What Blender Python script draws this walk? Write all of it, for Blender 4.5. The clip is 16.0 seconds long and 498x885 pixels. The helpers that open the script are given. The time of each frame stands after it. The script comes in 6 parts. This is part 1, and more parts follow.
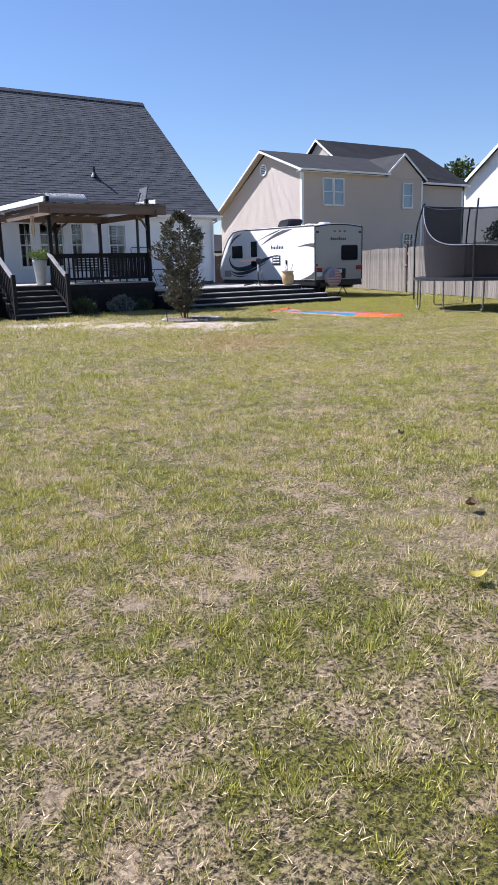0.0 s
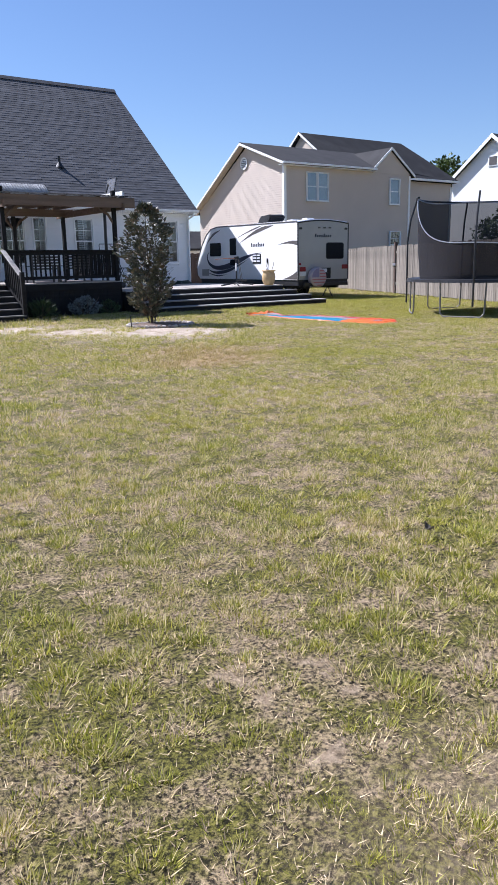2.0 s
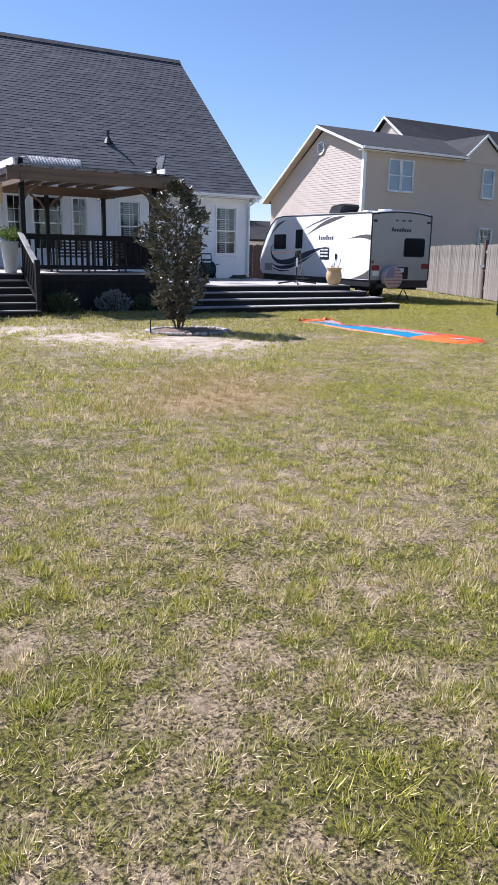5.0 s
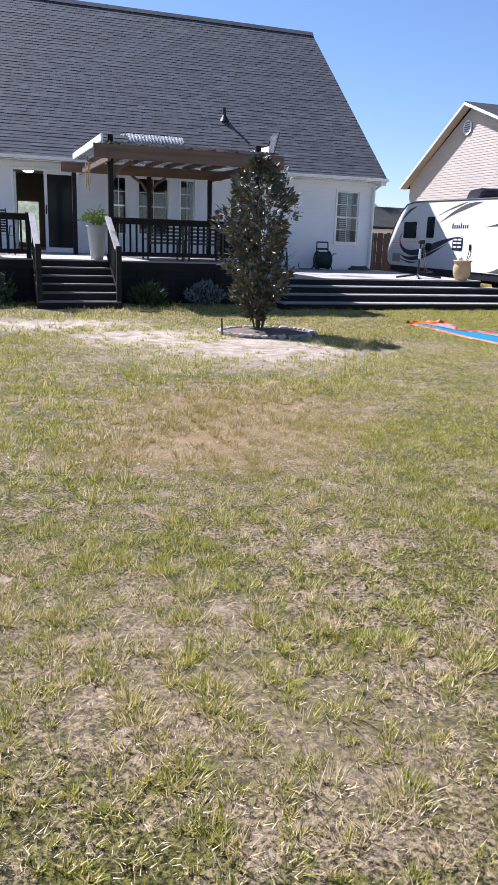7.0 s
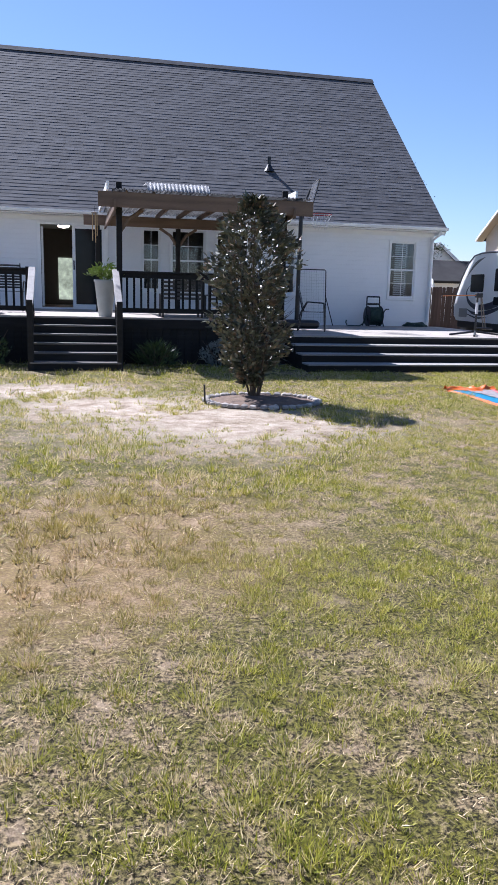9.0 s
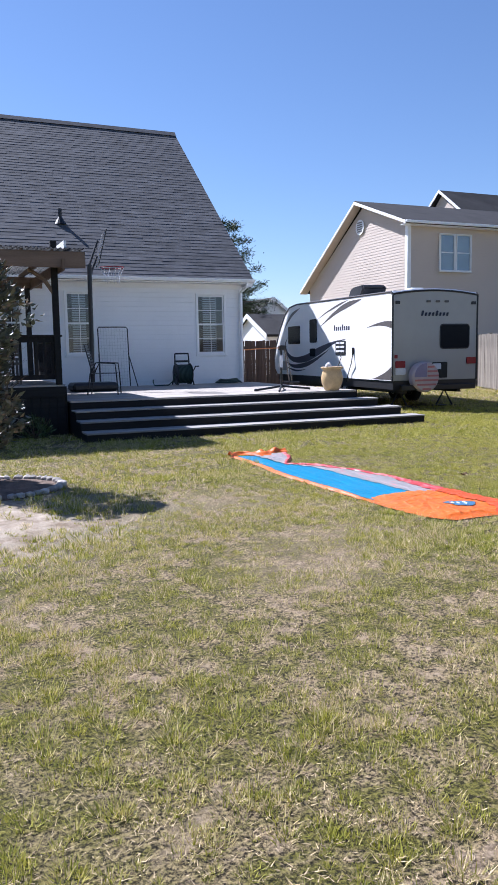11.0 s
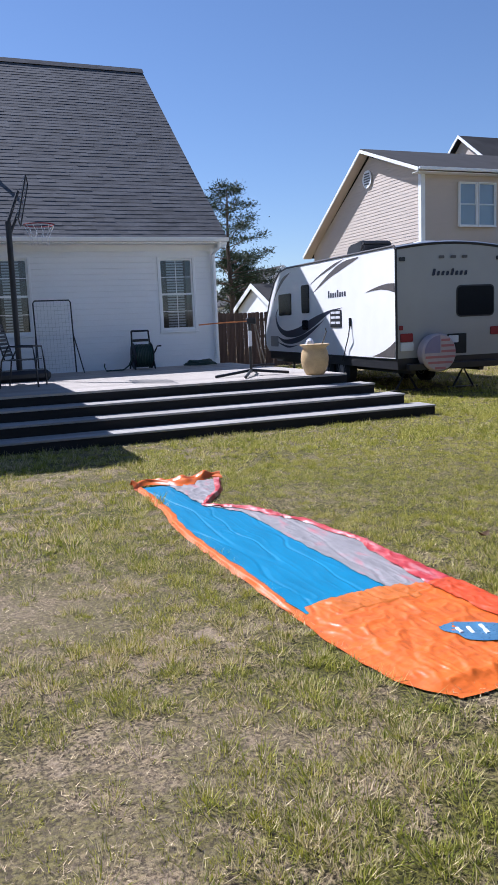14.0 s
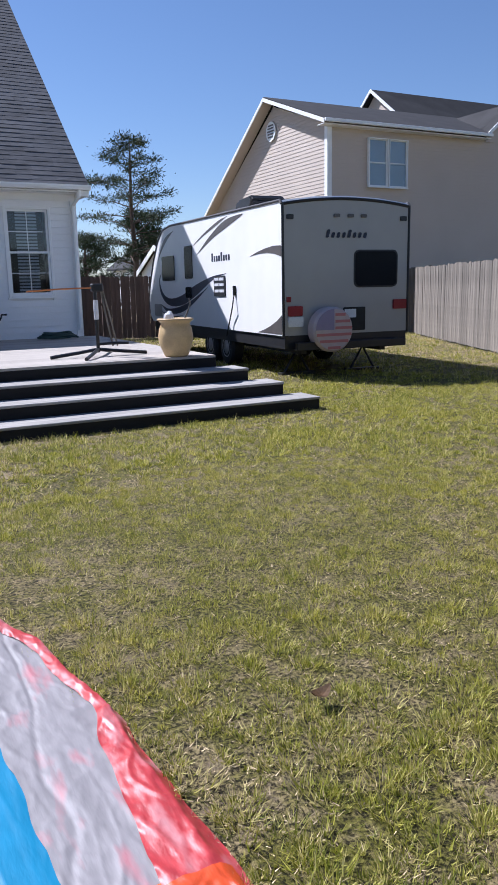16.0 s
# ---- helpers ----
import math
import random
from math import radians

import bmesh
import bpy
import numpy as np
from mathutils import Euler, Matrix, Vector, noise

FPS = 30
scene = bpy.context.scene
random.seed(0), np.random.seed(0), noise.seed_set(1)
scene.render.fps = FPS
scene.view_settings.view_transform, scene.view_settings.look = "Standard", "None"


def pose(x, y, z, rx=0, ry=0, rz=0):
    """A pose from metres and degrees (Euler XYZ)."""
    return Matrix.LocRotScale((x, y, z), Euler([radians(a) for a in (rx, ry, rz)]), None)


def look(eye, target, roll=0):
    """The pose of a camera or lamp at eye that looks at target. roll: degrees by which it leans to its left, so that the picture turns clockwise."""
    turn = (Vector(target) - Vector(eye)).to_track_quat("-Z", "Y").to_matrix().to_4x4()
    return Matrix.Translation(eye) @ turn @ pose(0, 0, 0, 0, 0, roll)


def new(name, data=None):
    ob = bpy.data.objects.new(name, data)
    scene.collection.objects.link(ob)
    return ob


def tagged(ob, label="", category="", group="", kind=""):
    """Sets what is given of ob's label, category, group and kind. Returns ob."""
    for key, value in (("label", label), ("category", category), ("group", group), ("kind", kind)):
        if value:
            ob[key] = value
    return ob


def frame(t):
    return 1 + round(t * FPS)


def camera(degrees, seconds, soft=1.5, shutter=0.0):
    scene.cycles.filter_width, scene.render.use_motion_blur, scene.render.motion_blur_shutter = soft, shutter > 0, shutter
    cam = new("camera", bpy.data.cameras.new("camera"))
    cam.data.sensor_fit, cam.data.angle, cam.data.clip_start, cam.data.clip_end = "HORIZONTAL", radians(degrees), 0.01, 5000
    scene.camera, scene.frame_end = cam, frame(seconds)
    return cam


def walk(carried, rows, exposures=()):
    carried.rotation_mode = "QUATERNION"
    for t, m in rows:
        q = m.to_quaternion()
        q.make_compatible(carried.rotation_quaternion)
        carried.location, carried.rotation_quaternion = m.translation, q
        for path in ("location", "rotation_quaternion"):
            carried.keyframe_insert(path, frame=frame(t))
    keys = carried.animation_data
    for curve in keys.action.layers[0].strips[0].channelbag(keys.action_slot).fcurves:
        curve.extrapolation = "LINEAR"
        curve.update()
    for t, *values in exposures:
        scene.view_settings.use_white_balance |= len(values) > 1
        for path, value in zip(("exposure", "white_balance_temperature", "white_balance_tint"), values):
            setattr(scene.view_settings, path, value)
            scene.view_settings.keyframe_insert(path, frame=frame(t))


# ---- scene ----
cam = camera(36.5, 16.0, soft=1.2)
PATH = [
    (0, (-16.611, -25.888, 1.259), (-15.495, -24.292, 0.802), -1.4),
    (0.5, (-16.266, -25.567, 1.3), (-15.154, -23.956, 0.889), -2.9),
    (1, (-15.978, -25.17, 1.307), (-14.834, -23.577, 0.914), -2.9),
    (1.5, (-15.584, -24.759, 1.279), (-14.425, -23.189, 0.843), -1.8),
    (2, (-15.298, -24.344, 1.278), (-14.147, -22.775, 0.815), -1.1),
    (2.5, (-14.999, -23.925, 1.302), (-13.851, -22.355, 0.837), -0.7),
    (3, (-14.603, -23.513, 1.335), (-13.463, -21.936, 0.873), -0.5),
    (3.5, (-14.258, -23.083, 1.332), (-13.14, -21.488, 0.878), -0.3),
    (4, (-13.855, -22.75, 1.323), (-12.769, -21.131, 0.874), 0.1),
    (4.2, (-13.66, -22.592, 1.346), (-12.593, -20.963, 0.894), 0.3),
    (6.3, (-11.865, -21.218, 1.341), (-11.042, -19.479, 0.795), 2.0),
    (6.5, (-11.669, -21.074, 1.367), (-10.886, -19.317, 0.82), 2.0),
    (7, (-11.245, -20.723, 1.389), (-10.58, -18.91, 0.866), 2.0),
    (7.5, (-10.767, -20.378, 1.379), (-10.206, -18.524, 0.882), 2.1),
    (8, (-10.281, -20.034, 1.4), (-9.808, -18.149, 0.93), 2.0),
    (8.2, (-10.109, -19.888, 1.396), (-9.666, -17.992, 0.938), 1.8),
    (10.3, (-8.209, -18.368, 1.325), (-7.72, -16.446, 1.064), -0.2),
    (10.5, (-8.051, -18.287, 1.331), (-7.495, -16.382, 1.081), -0.6),
    (10.7, (-7.9, -18.199, 1.349), (-7.214, -16.35, 1.015), 0.1),
    (10.8, (-7.825, -18.151, 1.356), (-7.043, -16.337, 1.04), 0.7),
    (11, (-7.67, -18.043, 1.372), (-6.88, -16.221, 1.132), -0.9),
    (11.5, (-7.244, -17.723, 1.365), (-6.35, -15.956, 1.083), -0.9),
    (12, (-6.889, -17.313, 1.351), (-5.994, -15.558, 1.007), -1.6),
    (12.5, (-6.507, -16.866, 1.319), (-5.638, -15.111, 0.914), -1.7),
    (13, (-6.153, -16.348, 1.311), (-5.354, -14.563, 0.892), -2.0),
    (13.5, (-5.847, -15.881, 1.353), (-5.113, -14.059, 0.973), -2.1),
    (14, (-5.43, -15.384, 1.38), (-4.707, -13.546, 1.071), -2.4),
    (14.5, (-5.072, -14.924, 1.405), (-4.285, -13.108, 1.123), -1.9),
    (15, (-4.626, -14.503, 1.414), (-3.769, -12.725, 1.095), -1.1),
    (15.5, (-4.212, -14.089, 1.425), (-3.328, -12.332, 1.059), -1.7),
    (16, (-3.748, -13.702, 1.407), (-2.845, -11.964, 1.002), -1.2),
]
EXPOSURE = [(0, 1.08, 5550, 19), (8, 1.18, 5550, 20), (10.6, 1.15, 5450, 19), (12, 1.07, 5450, 19), (13, 0.94, 5450, 19), (14.5, 0.78, 5450, 19), (15.4, 0.62, 5450, 19), (16, 0.82, 5450, 19)]
walk(cam, [(t, look(eye, target, roll)) for t, eye, target, roll in PATH], EXPOSURE)

# ---------------------------------------------------------------- light
SUN_TO = Vector((-0.48, 0.78, 1.0)).normalized()
world = bpy.data.worlds.new("world")
scene.world = world
world.use_nodes = True
wn = world.node_tree
wn.nodes.clear()
sky = wn.nodes.new("ShaderNodeTexSky")
sky.sky_type = "NISHITA"
sky.sun_disc = False
sky.sun_elevation = math.asin(SUN_TO.z)
sky.sun_rotation = math.atan2(SUN_TO.x, SUN_TO.y)
sky.air_density, sky.dust_density, sky.ozone_density = 1.0, 0.15, 3.0
bgn = wn.nodes.new("ShaderNodeBackground")
bgn.inputs["Strength"].default_value = 0.057
won = wn.nodes.new("ShaderNodeOutputWorld")
wn.links.new(sky.outputs[0], bgn.inputs["Color"])
wn.links.new(bgn.outputs[0], won.inputs["Surface"])
sun = new("sun", bpy.data.lights.new("sun", "SUN"))
sun.data.energy, sun.data.angle, sun.data.color = 5.0, radians(0.53), (1.0, 0.95, 0.86)
sun.matrix_world = look(SUN_TO * 60, (0, 0, 0))

# ---------------------------------------------------------------- materials
def material(name, colour, rough=0.7, metal=0.0, vary=0.25, scale=6.0, fine=80.0, bump=0.3, depth=0.004,
             stretch=(1, 1, 1), island=0.0, spec=0.4, second=None, blend=0.5, coords="Object"):
    """A surface with broad stains and fine grain; second: another colour that shows in patches."""
    m = bpy.data.materials.new(name)
    m.use_nodes = True
    t = m.node_tree
    b = t.nodes["Principled BSDF"]
    b.inputs["Metallic"].default_value = metal
    b.inputs["Specular IOR Level"].default_value = spec
    tc = t.nodes.new("ShaderNodeTexCoord")
    mp = t.nodes.new("ShaderNodeMapping")
    mp.inputs["Scale"].default_value = stretch
    t.links.new(tc.outputs[coords], mp.inputs["Vector"])
    broad, small = t.nodes.new("ShaderNodeTexNoise"), t.nodes.new("ShaderNodeTexNoise")
    for n, s, d in ((broad, scale, 4), (small, fine, 3)):
        n.inputs["Scale"].default_value, n.inputs["Detail"].default_value = s, d
        t.links.new(mp.outputs[0], n.inputs["Vector"])
    mix = t.nodes.new("ShaderNodeMixRGB")
    dark = [c * (1 - vary) for c in colour]
    mix.inputs[1].default_value = (*dark, 1)
    mix.inputs[2].default_value = (*[min(1, c * (1 + vary * 0.6)) for c in colour], 1)
    add = t.nodes.new("ShaderNodeMath")
    add.operation = "MULTIPLY_ADD"
    t.links.new(broad.outputs["Fac"], add.inputs[0])
    add.inputs[1].default_value = 0.6
    sc = t.nodes.new("ShaderNodeMath")
    sc.operation = "MULTIPLY"
    sc.inputs[1].default_value = 0.4
    t.links.new(small.outputs["Fac"], sc.inputs[0])
    t.links.new(sc.outputs[0], add.inputs[2])
    ramp = t.nodes.new("ShaderNodeMapRange")
    ramp.inputs[1].default_value, ramp.inputs[2].default_value = 0.35, 0.65
    t.links.new(add.outputs[0], ramp.inputs[0])
    t.links.new(ramp.outputs[0], mix.inputs[0])
    out = mix.outputs[0]
    if second:
        m2 = t.nodes.new("ShaderNodeMixRGB")
        m2.inputs[2].default_value = (*second, 1)
        r2 = t.nodes.new("ShaderNodeMapRange")
        r2.inputs[1].default_value, r2.inputs[2].default_value = 1 - blend - 0.08, 1 - blend + 0.08
        t.links.new(broad.outputs["Fac"], r2.inputs[0])
        t.links.new(r2.outputs[0], m2.inputs[0])
        t.links.new(out, m2.inputs[1])
        out = m2.outputs[0]
    if island:
        hv = t.nodes.new("ShaderNodeHueSaturation")
        oi, geo = t.nodes.new("ShaderNodeObjectInfo"), t.nodes.new("ShaderNodeNewGeometry")
        sm = t.nodes.new("ShaderNodeMath")
        t.links.new(oi.outputs["Random"], sm.inputs[0])
        t.links.new(geo.outputs["Random Per Island"], sm.inputs[1])
        fr = t.nodes.new("ShaderNodeMath")
        fr.operation = "FRACT"
        t.links.new(sm.outputs[0], fr.inputs[0])
        mr = t.nodes.new("ShaderNodeMapRange")
        mr.inputs[3].default_value, mr.inputs[4].default_value = 1 - island, 1 + island
        t.links.new(fr.outputs[0], mr.inputs[0])
        t.links.new(mr.outputs[0], hv.inputs["Value"])
        t.links.new(out, hv.inputs["Color"])
        out = hv.outputs[0]
    t.links.new(out, b.inputs["Base Color"])
    rr = t.nodes.new("ShaderNodeMapRange")
    rr.inputs[3].default_value, rr.inputs[4].default_value = max(0.02, rough - 0.12), min(1, rough + 0.12)
    t.links.new(small.outputs["Fac"], rr.inputs[0])
    t.links.new(rr.outputs[0], b.inputs["Roughness"])
    if bump:
        bp = t.nodes.new("ShaderNodeBump")
        bp.inputs["Strength"].default_value, bp.inputs["Distance"].default_value = bump, depth
        t.links.new(add.outputs[0], bp.inputs["Height"])
        t.links.new(bp.outputs[0], b.inputs["Normal"])
    return m


SIDING = material("white_vinyl", (0.80, 0.80, 0.79), 0.5, vary=0.05, scale=1.2, fine=40, bump=0.1)
TAN_SIDING = material("tan_vinyl", (0.53, 0.45, 0.375), 0.6, vary=0.06, scale=0.8, fine=30, bump=0.1)
TRIM = material("white_trim", (0.82, 0.82, 0.80), 0.45, vary=0.05, scale=3, bump=0.1)
SHINGLE = material("asphalt_shingle", (0.100, 0.101, 0.108), 0.85, vary=0.35, scale=2.0, fine=9, bump=0.6, depth=0.01,
                   stretch=(1.0, 2.5, 2.5), island=0.11, spec=0.2)
SHINGLE_FAR = material("brown_black_shingle", (0.034, 0.033, 0.034), 0.9, vary=0.3, scale=1.5, fine=14, bump=0.5, depth=0.01, spec=0.25)
DECK_TOP = material("grey_painted_boards", (0.41, 0.37, 0.325), 0.75, vary=0.22, scale=3, fine=60, bump=0.3, stretch=(0.3, 4, 4), island=0.12, spec=0.15)
TREAD = material("worn_grey_tread", (0.34, 0.32, 0.295), 0.75, vary=0.35, scale=3, fine=60, bump=0.3, stretch=(0.3, 4, 4), spec=0.15)
DECK_DARK = material("black_brown_stain", (0.019, 0.018, 0.018), 0.7, vary=0.35, scale=4, fine=60, bump=0.4, stretch=(0.5, 1, 4), island=0.15, spec=0.18)
STAIR_BOARD = material("weathered_stair_board", (0.16, 0.145, 0.13), 0.8, vary=0.3, scale=4, fine=60, bump=0.4, stretch=(0.4, 4, 4), island=0.15)
BEAM = material("brown_stained_beam", (0.17, 0.115, 0.08), 0.7, vary=0.35, scale=3, fine=50, bump=0.4, stretch=(0.3, 4, 4))
RAILTOP = material("worn_rail_cap", (0.30, 0.28, 0.26), 0.7, vary=0.3, scale=5, fine=50, bump=0.3)
FENCE_GREY = material("weathered_fence_board", (0.195, 0.17, 0.14), 0.9, vary=0.5, scale=3, fine=40, bump=0.6, stretch=(4, 4, 0.35), island=0.26)
FENCE_BROWN = material("dark_fence_board", (0.10, 0.065, 0.05), 0.9, vary=0.35, scale=3, fine=40, bump=0.5, stretch=(4, 4, 0.35), island=0.15)
METAL_BLACK = material("black_powder_coat", (0.02, 0.02, 0.022), 0.4, vary=0.2, scale=8, bump=0.1)
GALV = material("galvanised_tube", (0.45, 0.45, 0.46), 0.4, 0.8, vary=0.2, scale=8, bump=0.1)
DULL_STEEL = material("dull_steel_tube", (0.20, 0.19, 0.185), 0.5, 0.6, vary=0.3, scale=8, bump=0.1)
PALE_SHEET = material("pale_corrugated_sheet", (0.50, 0.50, 0.50), 0.5, vary=0.15, scale=2, bump=0.1)
ALU = material("corrugated_clear_sheet", (0.30, 0.30, 0.30), 0.3, 0.2, vary=0.15, scale=2, bump=0.1)
RUBBER = material("black_rubber", (0.018, 0.018, 0.018), 0.7, vary=0.3, scale=9)
PLASTIC_GREEN = material("green_plastic", (0.02, 0.10, 0.07), 0.45, vary=0.2, scale=8)
GELCOAT = material("white_gelcoat", (0.84, 0.83, 0.81), 0.38, vary=0.03, scale=1.5, fine=3, bump=0, spec=0.5)
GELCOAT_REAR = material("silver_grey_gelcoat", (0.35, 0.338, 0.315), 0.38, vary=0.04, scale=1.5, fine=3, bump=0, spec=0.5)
DECAL_NAVY = material("navy_decal", (0.018, 0.022, 0.045), 0.35, vary=0.2, bump=0)
DECAL_GREY = material("grey_decal", (0.10, 0.09, 0.085), 0.4, vary=0.2, bump=0)
RED_LENS = material("red_lens", (0.24, 0.008, 0.014), 0.35, vary=0.1, bump=0)
CLAY = material("tan_glazed_clay", (0.52, 0.37, 0.19), 0.45, vary=0.2, scale=7, fine=60, bump=0.2)
POT_GREY = material("pale_grey_planter", (0.48, 0.49, 0.47), 0.6, vary=0.15, scale=6)
LEAF = material("evergreen_leaf", (0.10, 0.105, 0.062), 0.42, vary=0.4, scale=9, bump=0, island=0.55, spec=0.5,
                second=(0.20, 0.125, 0.075), blend=0.40)
FERN = material("bright_fern", (0.20, 0.27, 0.04), 0.5, vary=0.3, scale=20, bump=0, island=0.3)
SHRUB = material("dull_shrub_leaf", (0.06, 0.09, 0.03), 0.6, vary=0.4, scale=20, bump=0, island=0.4)
NEEDLE = material("pine_needles", (0.040, 0.060, 0.018), 0.7, vary=0.4, scale=1.5, bump=0, island=0.4)
CANOPY = material("broadleaf_canopy", (0.075, 0.105, 0.022), 0.6, vary=0.4, scale=1, bump=0, island=0.4)
BARK = material("grey_brown_bark", (0.12, 0.085, 0.06), 0.95, vary=0.4, scale=8, fine=40, bump=0.8, depth=0.01, stretch=(3, 3, 0.6))
STONE = material("pale_edging_stone", (0.42, 0.38, 0.34), 0.9, vary=0.3, scale=12, bump=0.5, island=0.3)
VINYL_ORANGE = material("orange_vinyl_sheet", (0.60, 0.120, 0.009), 0.42, vary=0.25, scale=5, fine=20, bump=0.4, depth=0.010, spec=0.4, stretch=(1, 2.2, 1))
VINYL_TAN = material("tan_orange_vinyl_sheet", (0.53, 0.135, 0.014), 0.40, vary=0.2, scale=4, fine=20, bump=0.35, depth=0.010, spec=0.4, stretch=(2.5, 0.8, 1))
VINYL_RED = material("red_vinyl_sheet", (0.42, 0.040, 0.042), 0.44, vary=0.25, scale=5, fine=20, bump=0.4, depth=0.010, spec=0.35, stretch=(2.5, 1, 1),
                     second=(0.46, 0.19, 0.19), blend=0.42)
VINYL_RED_ORANGE = material("red_orange_vinyl_sheet", (0.58, 0.068, 0.010), 0.42, vary=0.25, scale=5, fine=20, bump=0.4, depth=0.010, spec=0.4, stretch=(2.2, 1, 1))
VINYL_BLUE = material("blue_vinyl_sheet", (0.012, 0.175, 0.315), 0.5, vary=0.16, scale=4, fine=20, bump=0.3, depth=0.010, spec=0.16, stretch=(3.0, 0.7, 1))
VINYL_WHITE = material("white_vinyl_sheet", (0.25, 0.232, 0.232), 0.55, vary=0.16, scale=4, fine=20, bump=0.3, depth=0.010, spec=0.3, stretch=(3.0, 0.8, 1),
                       second=(0.40, 0.15, 0.165), blend=0.36)
LOGO_BLUE = material("printed_blue", (0.07, 0.17, 0.28), 0.3, vary=0.2, bump=0)
LOGO_WHITE = material("printed_white", (0.66, 0.67, 0.69), 0.3, vary=0.1, bump=0)
# dark colour stands in for the shade of unlit rooms
INTERIOR = material("painted_room_gloom", (0.10, 0.09, 0.08), 0.8, vary=0.1)
# pale curtain, its blue painted in for sky reflected by the panes
CURTAIN_SKY_TINT = material("curtain_sky_tint", (0.38, 0.44, 0.50), 0.7, vary=0.15, scale=4)
BLIND = material("grey_white_blind", (0.42, 0.43, 0.44), 0.7, vary=0.1)
CURTAIN = material("white_blind", (0.75, 0.75, 0.72), 0.7, vary=0.05)
FLAG_RED = material("faded_flag_red", (0.45, 0.17, 0.17), 0.5, vary=0.1, bump=0)
FLAG_WHITE = material("faded_flag_white", (0.48, 0.40, 0.40), 0.5, vary=0.1, bump=0)
FLAG_BLUE = material("faded_flag_blue", (0.25, 0.22, 0.34), 0.5, vary=0.1, bump=0)
ROD_ORANGE = material("orange_rod", (0.55, 0.20, 0.06), 0.5, vary=0.1)
HOSE = material("dark_green_hose", (0.02, 0.045, 0.035), 0.5, vary=0.2)
SOIL = material("bed_mulch", (0.16, 0.11, 0.08), 0.95, vary=0.5, scale=8, fine=60, bump=1.0, depth=0.03)


def glass_material(name, tint, rough=0.03):
    m = bpy.data.materials.new(name)
    m.use_nodes = True
    b = m.node_tree.nodes["Principled BSDF"]
    b.inputs["Base Color"].default_value = (*tint, 1)
    b.inputs["Roughness"].default_value = rough
    b.inputs["Specular IOR Level"].default_value = 0.9
    b.inputs["Transmission Weight"].default_value = 1.0
    b.inputs["IOR"].default_value = 1.45
    return m


PANE = glass_material("window_glass", (0.86, 0.90, 0.92))
TINTED = material("tinted_glass", (0.012, 0.014, 0.018), 0.2, vary=0.1, bump=0, spec=0.04)
DOOR_GLASS = material("door_glass", (0.014, 0.017, 0.020), 0.12, vary=0.1, bump=0, spec=0.16)


def mesh_material():
    """Black trampoline netting, a fine weave that half hides what is behind it."""
    m = bpy.data.materials.new("black_net")
    m.use_nodes = True
    t = m.node_tree
    b = t.nodes["Principled BSDF"]
    b.inputs["Base Color"].default_value = (0.028, 0.027, 0.030, 1)
    b.inputs["Roughness"].default_value = 0.7
    b.inputs["Specular IOR Level"].default_value = 0.05
    b.inputs["Alpha"].default_value = 0.84
    return m


NET = mesh_material()


def lamp_material():
    m = bpy.data.materials.new("lamp_glow")
    m.use_nodes = True
    b = m.node_tree.nodes["Principled BSDF"]
    b.inputs["Emission Color"].default_value = (1, 0.8, 0.55, 1)
    b.inputs["Emission Strength"].default_value = 6
    return m


GLOW = lamp_material()


def view_material():
    """Daylit greenery behind a far window."""
    m = material("daylit_garden_view", (0.40, 0.44, 0.30), 0.9, vary=0.5, scale=3, fine=9, bump=0)
    b = m.node_tree.nodes["Principled BSDF"]
    m.node_tree.links.new(b.inputs["Base Color"].links[0].from_socket, b.inputs["Emission Color"])
    b.inputs["Emission Strength"].default_value = 0.55
    return m


VIEW = view_material()


